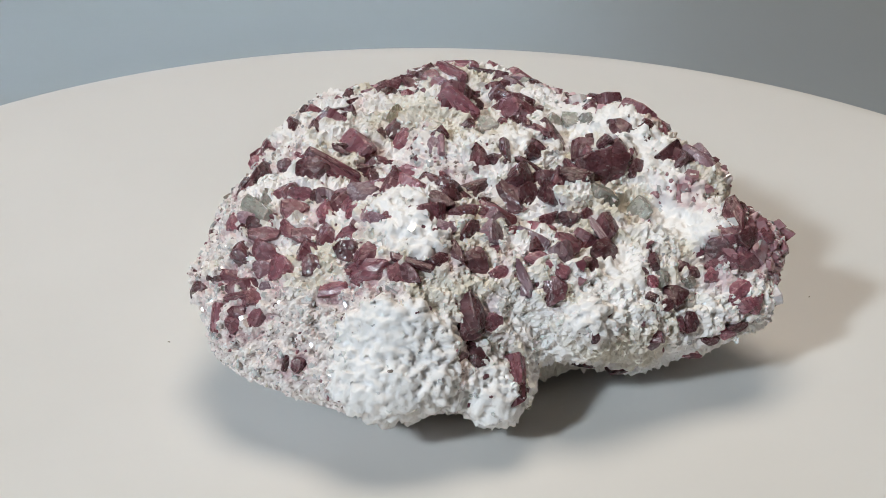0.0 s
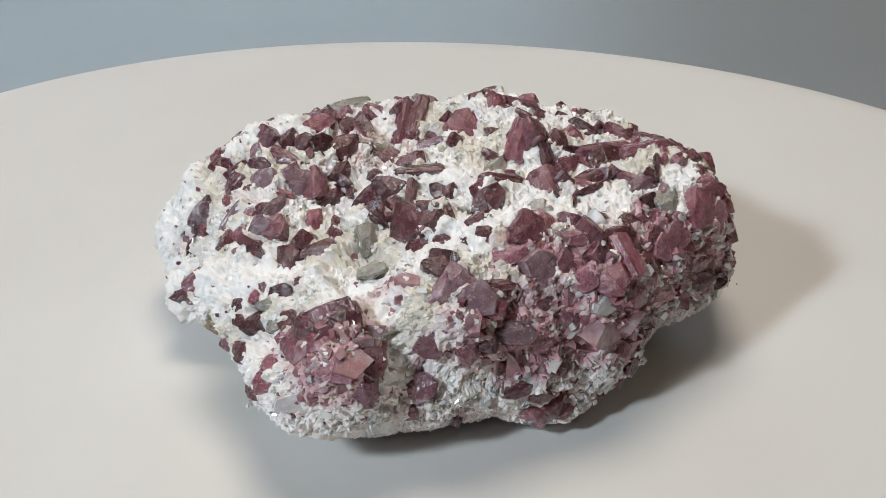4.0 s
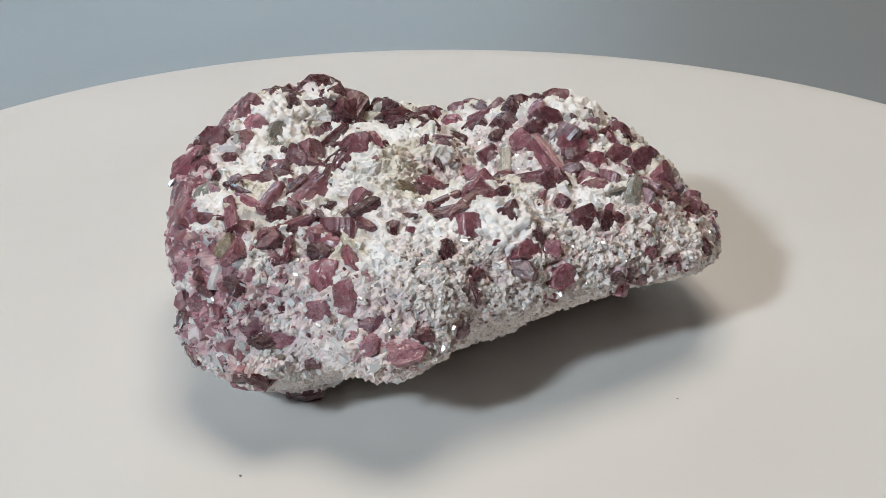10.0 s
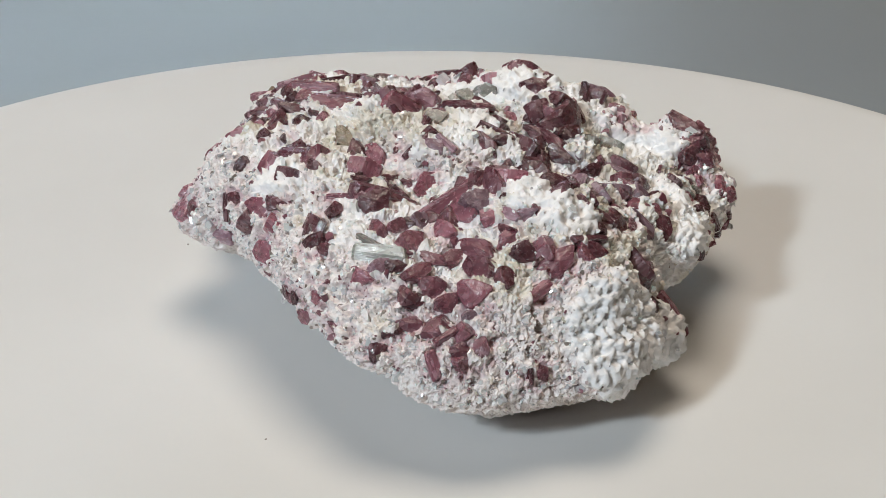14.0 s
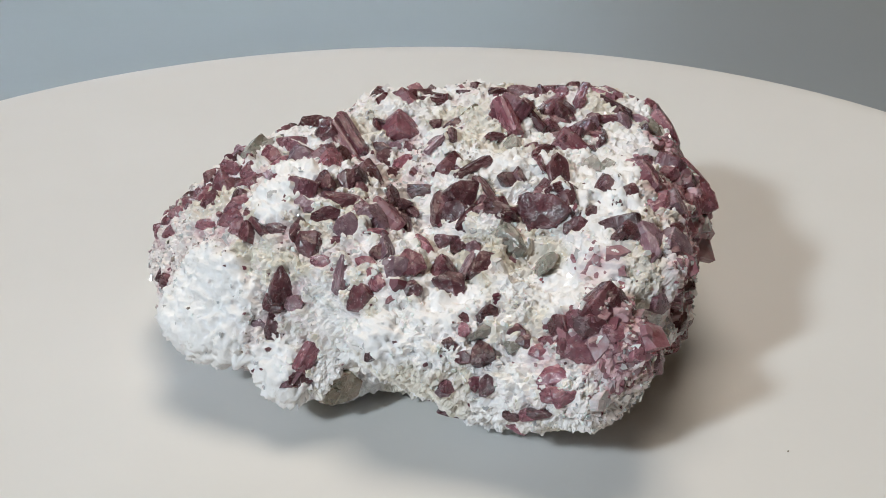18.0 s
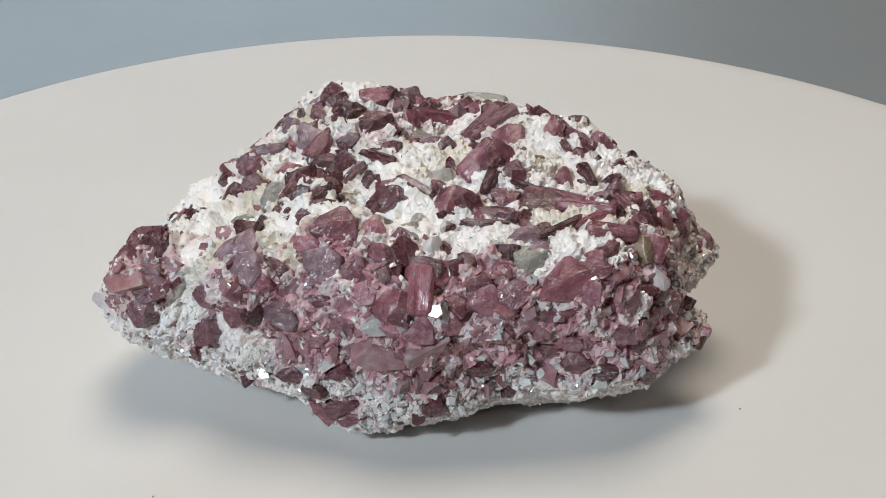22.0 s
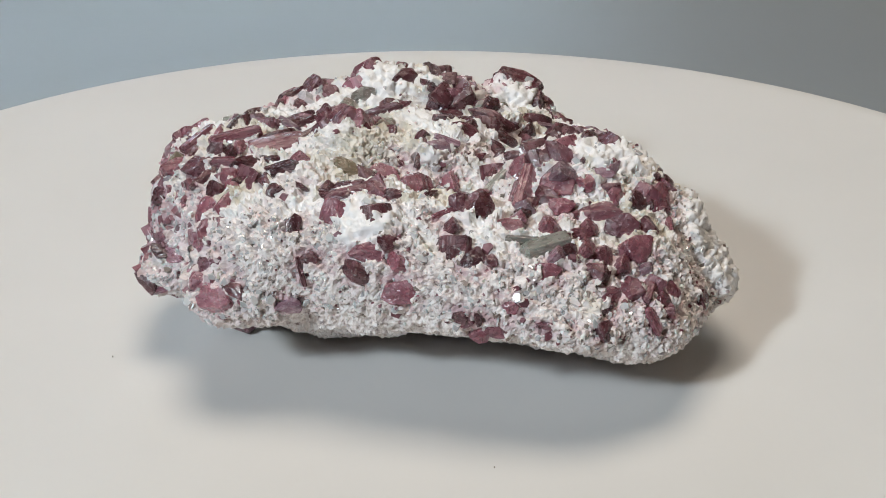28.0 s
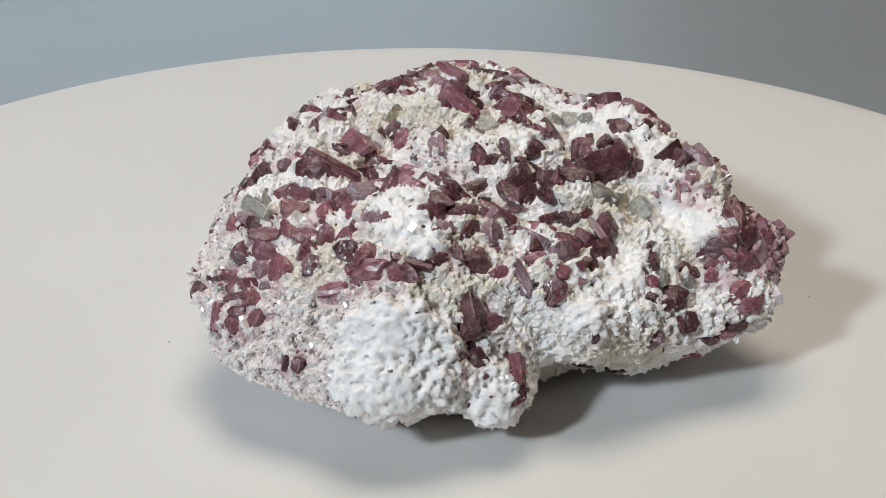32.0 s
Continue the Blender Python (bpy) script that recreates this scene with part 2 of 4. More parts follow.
clay(4.1, -22.9, 14.8, 10.9, 1.05)
clay(-11.0, -4.2, 12.4, 10.0, 1.42)
clay(-17.2, 26.6, 14.6, 8.5, 1.81)
clay(19.4, -10.1, 5.2, 10.3, 2.40)
clay(-3.1, 5.6, 8.0, 9.8, 1.46)
clay(-0.9, -5.8, 4.2, 9.4, 2.46)
clay(16.1, 4.1, 4.1, 9.5, 2.46)
clay(24.1, 18.9, 19.2, 8.9, 1.01)
clay(-24.4, -17.7, 15.6, 9.3, 2.36)
clay(2.2, 1.5, 16.1, 8.8, 0.63)
clay(-11.2, -16.5, 9.6, 8.7, 1.55)
clay(-21.9, -25.4, 11.9, 8.7, 1.96)
clay(-16.7, -26.6, 13.6, 7.8, 0.78)
clay(30.3, -8.6, 8.1, 8.3, 1.11)
clay(9.5, -4.2, 14.5, 8.2, 0.61)
clay(33.1, -1.2, 10.0, 7.9, 1.36)
clay(27.3, -16.1, 9.8, 8.4, 1.13)
clay(26.2, 0.6, 5.7, 7.8, 1.55)
clay(-5.5, -29.8, 13.6, 8.6, 0.84)
clay(0.4, 13.3, 17.1, 8.3, 0.55)
clay(27.9, 8.5, 16.8, 8.8, 0.62)
clay(25.9, -11.7, 17.3, 7.7, 1.16)
clay(9.1, 17.5, 3.4, 7.7, 2.27)
clay(-22.6, -16.2, 18.2, 7.0, 1.16)
clay(30.0, 9.3, 10.1, 6.8, 1.33)
clay(12.8, 15.0, 16.4, 7.2, 0.59)
clay(7.3, 6.8, 4.4, 7.5, 1.85)
clay(40.7, -12.1, 18.5, 5.9, 1.00)
clay(10.5, 22.9, 16.1, 6.8, 0.62)
clay(9.9, -14.5, 4.5, 7.4, 1.72)
clay(8.0, 32.4, 22.4, 7.2, 1.39)
clay(16.4, 27.1, 19.7, 6.4, 0.88)
clay(12.3, 5.4, 21.3, 7.2, 0.89)
clay(19.2, -8.7, 15.5, 6.5, 0.54)
clay(1.3, 25.8, 3.1, 6.5, 2.43)
clay(-3.7, 15.3, 5.2, 7.0, 1.58)
clay(-19.1, -14.2, 13.7, 6.7, 1.26)
clay(-6.1, -24.0, 3.2, 6.4, 2.32)
clay(27.3, 14.5, 3.9, 6.1, 2.00)
clay(5.4, -24.8, 4.6, 6.4, 1.56)
clay(7.3, -32.9, 8.2, 5.1, 1.32)
clay(14.0, -21.4, 18.7, 7.0, 1.29)
clay(7.9, 25.1, 7.4, 5.7, 1.03)
clay(-14.0, -16.5, 22.4, 3.5, 1.10)
clay(-1.8, -19.3, 14.2, 5.4, 1.00)
clay(-7.1, -14.6, 5.4, 5.2, 1.25)
clay(-24.2, -26.1, 16.0, 4.5, 1.44)
clay(-8.2, 18.5, 24.6, 4.3, 1.00)
clay(-17.4, -4.5, 19.9, 4.0, 0.59)
clay(23.5, -1.2, 20.6, 4.5, 0.46)
clay(18.8, -29.2, 16.5, 3.5, 1.28)
clay(-6.4, 39.2, 12.0, 3.7, 1.37)
clay(44.6, -11.6, 17.6, 3.8, 1.00)
clay(41.8, -17.4, 13.4, 4.0, 1.00)
CLAY = np.array(CLAY)
HEART = np.array((4.6, 0.8, 14.6))


def field(p):
    """Above 0 inside the rock, for points p in millimetres."""
    d = p[:, None, :] - CLAY[:, :3]
    d[..., 2] *= CLAY[:, 4]
    return np.log(np.exp(2 - 2 * (d ** 2).sum(-1) / CLAY[:, 3] ** 2).sum(1) + 1e-30)


def outward(p):
    d = p[:, None, :] - CLAY[:, :3]
    s = np.stack([np.ones(len(CLAY)), np.ones(len(CLAY)), CLAY[:, 4] ** 2], -1)
    k = np.exp(2 - 2 * (d ** 2 * s).sum(-1) / CLAY[:, 3] ** 2) / CLAY[:, 3] ** 2
    n = (k[..., None] * d * s).sum(1)
    return n / (np.linalg.norm(n, axis=1, keepdims=True) + 1e-12)


def surface_net(h):
    """The rock's skin as an even net of quads with cells of h millimetres."""
    axes = [np.arange(lo, hi, h) for lo, hi in ((-38, 52), (-46, 48), (-2, 38))]
    g = [np.exp(-2 * (a[:, None] - CLAY[:, i]) ** 2 * (CLAY[:, 4] ** 2 if i == 2 else 1) / CLAY[:, 3] ** 2) for i, a in enumerate(axes)]
    val = np.log(np.einsum("xi,yi,zi->xyz", g[0] * math.exp(2), g[1], g[2], optimize=True) + 1e-30)
    zz = axes[2][None, None, :]
    val = np.minimum(val, zz * 0.4 + 0.02)  # flat where it rests
    S = val > 0
    nx, ny, nz = S.shape
    acc, cnt = np.zeros((nx - 1, ny - 1, nz - 1, 3)), np.zeros((nx - 1, ny - 1, nz - 1))
    corners = [(i, j, k) for i in (0, 1) for j in (0, 1) for k in (0, 1)]
    cut = lambda A, c: A[c[0]:nx - 1 + c[0], c[1]:ny - 1 + c[1], c[2]:nz - 1 + c[2]]
    for c in corners:
        for ax in range(3):
            if c[ax]:
                continue
            d = list(c)
            d[ax] = 1
            a, b = cut(val, c), cut(val, d)
            hit = cut(S, c) != cut(S, d)
            t = np.where(hit, a / np.where(hit, a - b, 1), 0)
            for m in range(3):
                acc[..., m] += np.where(hit, c[m] + (t if m == ax else 0), 0)
            cnt += hit
    live = cnt > 0
    ids = np.full(live.shape, -1)
    ids[live] = np.arange(live.sum())
    cell = np.argwhere(live)
    verts = (cell + acc[live] / cnt[live][:, None]) * h + np.array([a[0] for a in axes])
    quads = []
    for ax in range(3):
        sl = [slice(1, -1)] * 3
        sl[ax] = slice(0, -1)
        nxt = [slice(1, -1)] * 3
        nxt[ax] = slice(1, None)
        a, b = S[tuple(sl)], S[tuple(nxt)]
        at = np.argwhere(a != b) + np.array([0 if m == ax else 1 for m in range(3)])
        way = S[tuple(at.T)]
        u, v = [m for m in range(3) if m != ax]
        q = []
        for du, dv in ((-1, -1), (0, -1), (0, 0), (-1, 0)):
            c = at.copy()
            c[:, u] += du
            c[:, v] += dv
            q.append(ids[tuple(c.T)])
        q = np.stack(q, 1)
        flip = way if ax != 1 else ~way
        q[~flip] = q[~flip][:, ::-1]
        quads.append(q)
    q = np.concatenate(quads)
    return verts, q[(q >= 0).all(1)]


def soft(x, lo, hi):
    t = np.clip((x - lo) / (hi - lo), 0, 1)
    return t * t * (3 - 2 * t)


def turn_from(p, lon):
    """Degrees round the rock from a bearing."""
    d = np.degrees(np.arctan2(p[:, 1] - HEART[1], p[:, 0] - HEART[0])) - lon
    return np.abs((d + 180) % 360 - 180)


def wobble(p, scale, shift=0.0):
    return np.array([noise.noise(Vector((x * scale + shift, y * scale, z * scale))) for x, y, z in p])


def zones(p, n):
    """How rosy, lilac and cream the ground mass is at points p."""
    w = wobble(p, 0.16) * 1.0 + wobble(p, 0.5, 9.0) * 0.5
    flank = 1 - soft(n[:, 2] + 0.25 * w, 0.60, 0.90)
    rose = (1 - soft(turn_from(p, 66) + 20 * w, 62, 82)) * flank * soft(p[:, 2] + 4 * w - 6 * (1 - soft(turn_from(p, 5), 20, 45)), 7, 12) * (1 - soft(p[:, 2] + 2 * w, 27.5, 30.0)) * (0.7 + 0.3 * soft(wobble(p, 0.33, 55.0), -0.35, 0.1)) * (1 - 0.68 * soft(turn_from(p, 20), 72, 98))
    lilac = (1 - soft(turn_from(p, 190) + 25 * w, 62, 95)) * (1 - soft(n[:, 2] + 0.3 * w, 0.72, 0.97)) * (1 - soft(p[:, 2] + 5 * w, 25, 31))
    foot = (1 - soft(turn_from(p, 45) + 20 * w, 55, 80)) * (1 - soft(p[:, 2] + 4 * w, 9, 15)) * (1 - soft(n[:, 2], 0.6, 0.8))
    lilac = np.maximum(lilac, 0.85 * foot)
    brow = soft(np.hypot(p[:, 0] - 4.6, p[:, 1] - 0.8) + 2.5 * w, 27.0, 29.5) * (1 - soft(turn_from(p, 40) + 8 * w, 24, 34)) * soft(p[:, 2] + 4 * w, 7, 12)
    rose = np.maximum(rose, 0.9 * brow)
    rose = rose * soft(np.hypot(p[:, 0] - 4.6, p[:, 1] - 0.8) + 2.0 * w, 21.0, 26.5)
    for x, y, z, r in ((45.5, -12.5, 20.0, 6.5), (38.5, -18.0, 20.0, 3.5)):
        rose = np.maximum(rose, 0.75 * (1 - soft(np.linalg.norm(p - (x, y, z), axis=1) + 2.5 * w, r - 1.5, r + 1.5)))
    c = wobble(p, 0.10, 31.0)
    cream = soft(c + 0.45 * w, -0.05, 0.35) * 0.6
    return rose, lilac * (1 - rose), cream


# ---------- tourmaline crystals ----------
def gem_shapes():
    """Stubby prisms of unit size with rounded three-sided sections and blunt, low-pointed or broken tips, all a little uneven."""
    rng = np.random.default_rng(5)
    out = []
    for k in range(12):
        m = 12
        a = (np.arange(m) + 0.30 * (-1.0) ** np.arange(m)) * 2 * math.pi / m + rng.normal(0, 0.06, m)
        turn = rng.uniform(0, 6.28)
        r = (1 + (0.10 + 0.05 * (k % 3)) * np.cos(3 * a + turn)) * (1 + rng.normal(0, 0.035, m))
        ring = np.stack([r * np.cos(a), r * np.sin(a)], -1)
        ring = (ring - (ring.max(0) + ring.min(0)) / 2) / (ring.max(0) - ring.min(0))
        steep = (0.10, 0.22, 0.36)[k % 3]
        ways = turn + np.arange(3) * 2.094 + rng.normal(0, 0.25, 3)
        slopes = steep * rng.uniform(0.55, 1.25, 3)
        lean = rng.uniform(-0.16, 0.16, 2)

        def top(x, y):
            return 0.5 - max(0.0, max(g * (x * math.cos(w) + y * math.sin(w)) for g, w in zip(slopes, ways))) + lean[0] * x + lean[1] * y

        verts = []
        for z, f in ((-0.5, 0.62), (-0.44, 0.88), (-0.1, 1.0), (None, 1.0), (None, 0.92), (None, 0.50)):
            for x, y in ring * f:
                if z is None:
                    verts.append((x, y, top(x, y) - (0.045 if f == 1.0 else 0.004 if f == 0.92 else 0.0) + rng.normal(0, 0.008)))
                else:
                    verts.append((x, y, z))
        verts.append((0.0, 0.0, top(0, 0)))
        faces = [(j * m + i, j * m + (i + 1) % m, (j + 1) * m + (i + 1) % m, (j + 1) * m + i) for j in range(5) for i in range(m)]
        faces += [tuple(reversed(range(m)))] + [(5 * m + i, 5 * m + (i + 1) % m, 6 * m) for i in range(m)]
        out.append((verts, faces))
    return out


GEM_MESHES = {}
GEMS = []  # where the crystals sit, and how broad they are
GEM_NAMES = {
    "d": ("tourmaline_crystal", "dark wine-red stubby tourmaline crystal"),
    "p": ("tourmaline_crystal", "glassy rose-pink tourmaline crystal"),
    "r": ("tourmaline_crystal", "pale rose broken tourmaline crystal"),
    "l": ("tourmaline_crystal", "greyish lilac tourmaline crystal"),
    "g": ("quartz_grain", "grey translucent quartz grain"),
    "q": ("quartz_grain", "brownish smoky quartz grain"),
    "m": ("mica_plate", "silvery mica cleavage plate, its glint put into a pale colour"),
}


def crystal(hue, at, axis, roll, size):
    """One crystal: its middle, the way of its axis, its turn about that axis, and its two widths and length, in mm."""
    k = random.randrange(12)
    if (hue, k) not in GEM_MESHES:
        verts, faces = SHAPES[k]
        me = mesh_of("crystal", verts, faces, MAT_GEM[hue])
        me.polygons.foreach_set("use_smooth", [False] * len(faces))
        GEM_MESHES[hue, k] = me
    name, label = GEM_NAMES[hue]
    ob = part(name, GEM_MESHES[hue, k], None, specimen, label)
    x = Vector((0, 0, 1)).cross(axis).normalized()
    y = axis.cross(x)
    a = radians(roll)
    x, y = x * math.cos(a) + y * math.sin(a), y * math.cos(a) - x * math.sin(a)
    turn = Matrix((x, y, axis)).transposed().to_4x4()
    ob.matrix_local = Matrix.Translation(at * MM) @ turn @ Matrix.Diagonal((*(s * MM for s in size), 1))
    return ob


def pointing(az, el):
    return Vector((math.cos(radians(el)) * math.cos(radians(az)), math.cos(radians(el)) * math.sin(radians(az)), math.sin(radians(el))))


def facing(hue, x, y, z, wide, high, az, el, roll):
    """A crystal rooted in the rock whose tip stands out at a place on the skin, in mm, its axis pointing to az, el."""
    p, axis = Vector((x, y, z)), pointing(az, el)
    n = Vector(outward(np.array(((x, y, z),)))[0])
    deep = 1.3 * math.sqrt(wide * high)
    GEMS.append((x, y, z, 0.26 * (wide + high)))
    return crystal(hue, p + n * ((0.06 if hue == "r" else 0.16) * high) - axis * (deep * 0.5), axis, roll, (wide * 1.17, high * 1.17, deep))


def lying(hue, x, y, z, wide, long, az, el):
    """A crystal that lies half sunk in the rock, its side showing."""
    p, axis = Vector((x, y, z)), pointing(az, el)
    n = Vector(outward(np.array(((x, y, z),)))[0])
    for t in (-0.3, 0.0, 0.3):
        GEMS.append((*(p + axis * (t * long)), 0.5 * wide))
    return crystal(hue, p - n * (0.24 * wide), axis, random.uniform(0, 360), (wide, wide, long))


SHAPES = gem_shapes()
specimen = tagged(new("mineral_specimen"), "pink tourmaline crystals in white albite matrix on the turntable", "mineral")

# dark wine-red
facing("d", 1.1, 41.7, 20.2, 3.0, 1.4, 95, 21, -2)
facing("d", 30.3, -26.0, 16.7, 1.8, 1.5, -53, 38, 5)
facing("d", -26.2, -21.6, 21.5, 2.9, 1.9, -128, 38, 16)
facing("d", 24.2, -4.7, 27.4, 6.4, 4.6, -76, 29, 8)
facing("d", 28.2, -26.6, 17.9, 2.0, 1.7, -54, 35, 5)
facing("d", 31.8, -23.9, 17.3, 3.1, 2.8, -61, 49, 98)
facing("d", 17.4, 6.4, 27.3, 5.6, 3.3, 1, 39, 59)
facing("d", 4.3, -34.6, 18.3, 3.3, 2.9, -84, 27, 87)
facing("d", -25.5, 6.5, 25.3, 2.5, 1.9, -170, 26, -4)
facing("d", -24.5, 27.4, 18.2, 3.0, 1.8, 149, 34, -8)
facing("d", 14.6, -29.5, 20.4, 3.5, 3.5, -88, 30, -1)
facing("d", 10.9, -36.1, 9.8, 3.3, 1.9, -26, 39, 8)
lying("d", -2.0, 2.5, 28.5, 1.1, 5.5, -19, 36)
facing("d", -32.8, -21.7, 16.5, 2.5, 2.0, -144, 26, 74)
facing("d", -3.8, -33.0, 24.4, 3.0, 2.1, -94, 36, -38)
facing("d", 34.0, -25.3, 13.9, 2.5, 1.8, -53, 33, 83)
facing("d", 42.6, -16.4, 22.0, 3.6, 2.5, -55, 30, 5)
facing("d", 29.6, 21.1, 25.9, 3.2, 2.8, 48, 30, 89)
facing("d", 4.6, -35.9, 14.8, 3.5, 3.2, -87, 27, 89)
facing("d", -33.6, -16.4, 16.8, 1.3, 0.8, 180, 22, 0)
facing("d", 4.3, -29.5, 25.0, 3.8, 3.3, -82, 40, -5)
facing("d", 20.3, 0.4, 27.5, 2.8, 1.6, 154, 38, 71)
lying("d", -25.0, 18.1, 20.9, 0.7, 4.3, -128, -73)
facing("d", -24.4, 17.1, 22.8, 2.2, 1.5, -180, 31, 0)
facing("d", -30.8, -21.4, 18.3, 2.1, 1.0, -144, 40, 6)
facing("d", 5.8, 37.2, 27.4, 4.2, 1.7, 78, 49, 28)
facing("d", 19.8, -24.9, 22.2, 2.7, 2.0, -49, 49, 3)
facing("d", 14.8, -10.2, 25.4, 4.3, 2.3, -140, 43, -31)
facing("d", 0.2, 35.9, 27.5, 3.5, 2.5, 99, 47, -7)
facing("d", -18.1, -36.7, 13.7, 1.8, 1.3, -121, 26, 84)
facing("d", 32.7, -19.7, 18.9, 3.0, 1.8, -59, 48, 11)
facing("d", 37.1, 7.6, 25.3, 3.6, 1.5, 18, 37, -11)
facing("d", -27.9, -4.5, 24.2, 3.1, 2.8, 179, 35, 1)
lying("d", 13.1, -3.8, 27.3, 1.7, 5.1, 173, 31)
lying("d", 4.7, 15.0, 30.1, 2.1, 5.8, 16, -40)
facing("d", 5.1, 42.0, 14.8, 2.5, 1.8, 73, 18, 6)
facing("d", 27.3, -22.8, 20.1, 2.3, 1.4, -36, 48, -7)
facing("d", 23.8, 1.7, 29.1, 4.9, 1.8, 92, 39, 18)
facing("d", 13.8, -0.1, 27.7, 2.8, 2.0, -41, 47, -22)
facing("d", 0.3, -5.9, 26.4, 2.4, 1.1, -146, 37, 7)
facing("d", 0.7, -12.9, 28.5, 4.9, 3.7, 37, 42, 5)
facing("d", 38.2, -17.2, 20.7, 3.4, 2.7, -103, 19, 4)
lying("d", -19.6, -36.1, 13.7, 0.9, 2.3, 57, 62)
facing("d", -28.1, -6.5, 24.2, 2.0, 1.5, 173, 37, 4)
facing("d", -12.1, -27.4, 25.3, 3.2, 2.6, -133, 34, -1)
facing("d", 5.1, -13.6, 26.6, 3.2, 2.0, 36, 39, 26)
facing("d", -3.5, 39.9, 21.8, 3.1, 2.2, 130, 31, 2)
facing("d", 9.1, -14.5, 24.2, 4.2, 2.3, 47, 32, -1)
facing("d", 12.5, -9.8, 25.0, 3.5, 2.6, -70, 27, 73)
facing("d", -11.6, 1.1, 26.7, 2.2, 1.4, -47, 44, 1)
lying("d", 1.8, 20.0, 28.9, 2.1, 6.4, 119, -20)
facing("d", 26.7, 26.1, 7.7, 2.9, 2.0, 56, 15, -3)
facing("d", 9.9, 40.1, 11.6, 3.1, 1.5, 39, 27, 3)
facing("d", 4.3, -25.4, 27.4, 3.6, 1.6, -41, 38, 12)
facing("d", 28.5, -2.7, 26.2, 3.3, 2.1, -54, 42, 16)
facing("d", 34.8, -19.6, 18.3, 2.1, 1.6, -43, 49, -1)
facing("d", -21.5, 19.3, 25.8, 3.1, 1.9, -178, 33, 79)
facing("d", 19.0, -2.8, 25.6, 5.1, 1.7, -153, 29, -7)
facing("d", -10.1, 31.1, 25.5, 3.2, 2.6, 141, 42, -4)
facing("d", 18.1, -14.6, 23.7, 2.8, 1.9, -94, 43, 3)
facing("d", 26.0, 4.8, 29.5, 4.1, 3.0, -134, 43, -29)
facing("d", 8.7, 40.8, 12.4, 3.5, 1.1, 79, 27, -35)
facing("d", 24.5, -1.4, 30.3, 2.6, 1.3, -4, 40, 3)
facing("d", 21.1, -7.4, 27.0, 3.4, 1.8, 12, 44, -8)
facing("d", -25.1, -17.4, 24.3, 2.5, 1.6, -139, 46, 3)
facing("d", 20.9, 28.6, 12.2, 3.6, 2.2, 58, 1, -0)
facing("d", 14.3, 34.7, 14.6, 3.0, 1.7, 32, 6, 1)
lying("d", -7.5, 21.4, 28.7, 2.2, 4.8, -112, 22)
facing("d", 22.5, -20.3, 22.2, 3.9, 2.9, -43, 43, -26)
facing("d", 28.2, -0.0, 27.5, 2.9, 1.6, -7, 47, 6)
facing("d", 20.4, -13.9, 24.3, 1.8, 1.3, -58, 40, 9)
facing("d", -3.2, -7.2, 25.3, 2.3, 2.1, 116, 39, 12)
facing("d", -6.3, 0.5, 24.7, 2.6, 1.1, -176, 41, -3)
facing("d", 0.4, -30.5, 25.6, 2.4, 1.6, -43, 35, -1)
facing("d", -18.3, -6.5, 27.3, 4.1, 3.3, -133, 41, 28)
facing("d", 35.6, 0.5, 27.2, 4.1, 2.4, 6, 48, 13)
facing("d", -11.5, -23.2, 27.1, 3.3, 1.1, 172, 41, 15)
lying("d", 9.4, -2.6, 28.9, 1.7, 7.2, 91, 5)
facing("d", -10.7, -29.8, 24.7, 2.2, 1.2, -100, 43, 7)
facing("d", 40.9, -23.3, 11.8, 2.8, 1.0, -51, 13, 2)
facing("d", 3.7, 42.6, 9.8, 3.0, 1.8, 87, 4, -37)
facing("d", 1.9, -16.1, 29.3, 3.6, 3.0, 41, 39, 3)
facing("d", 30.8, 5.3, 29.6, 2.3, 2.1, -40, 44, -4)
facing("d", -9.0, -2.1, 24.4, 2.5, 2.2, -32, 39, 84)
facing("d", 42.3, -11.2, 24.1, 3.7, 3.4, 7, 52, -6)
facing("d", 16.1, -7.4, 26.9, 5.4, 1.6, 167, 38, -12)
facing("d", -16.2, -28.9, 23.9, 2.6, 2.2, -80, 47, 75)
facing("d", -0.2, 3.1, 29.6, 2.7, 1.1, 141, 38, 82)
facing("d", 5.2, 7.6, 29.0, 3.2, 1.3, -5, 45, -25)
facing("d", 12.9, 21.8, 28.0, 5.9, 1.0, 39, 49, 5)
facing("d", -8.3, 7.9, 27.0, 2.4, 1.7, -15, 51, 11)
facing("d", 12.5, -6.6, 27.0, 4.3, 3.4, -7, 45, 5)
facing("d", 7.2, -12.5, 25.0, 2.6, 1.1, -26, 59, -54)
facing("d", -13.8, 1.6, 27.8, 2.5, 0.8, -71, 38, -12)
facing("d", 20.7, 1.7, 26.8, 2.8, 1.5, 114, 32, -73)
facing("d", 13.3, -23.9, 24.5, 2.6, 2.1, -41, 51, -3)
facing("d", 0.3, -22.3, 29.8, 3.3, 2.2, -80, 55, -34)
facing("d", 5.7, -9.1, 26.2, 4.2, 2.0, -72, 48, 11)
facing("d", 26.3, -0.8, 28.9, 4.1, 2.7, 29, 33, 34)
facing("d", 42.7, -3.7, 10.3, 2.1, 1.7, 4, 5, -0)
facing("d", -8.3, 1.8, 25.3, 2.3, 1.2, -74, 40, -30)
facing("d", -6.4, 9.5, 27.2, 3.6, 2.4, -88, 53, 56)
facing("d", 9.1, -10.0, 25.5, 6.2, 2.9, -112, 30, -33)
facing("d", 30.5, 3.1, 28.5, 1.5, 1.2, -62, 43, 98)
facing("d", 37.6, 10.4, 10.7, 3.8, 1.9, 29, 21, 6)
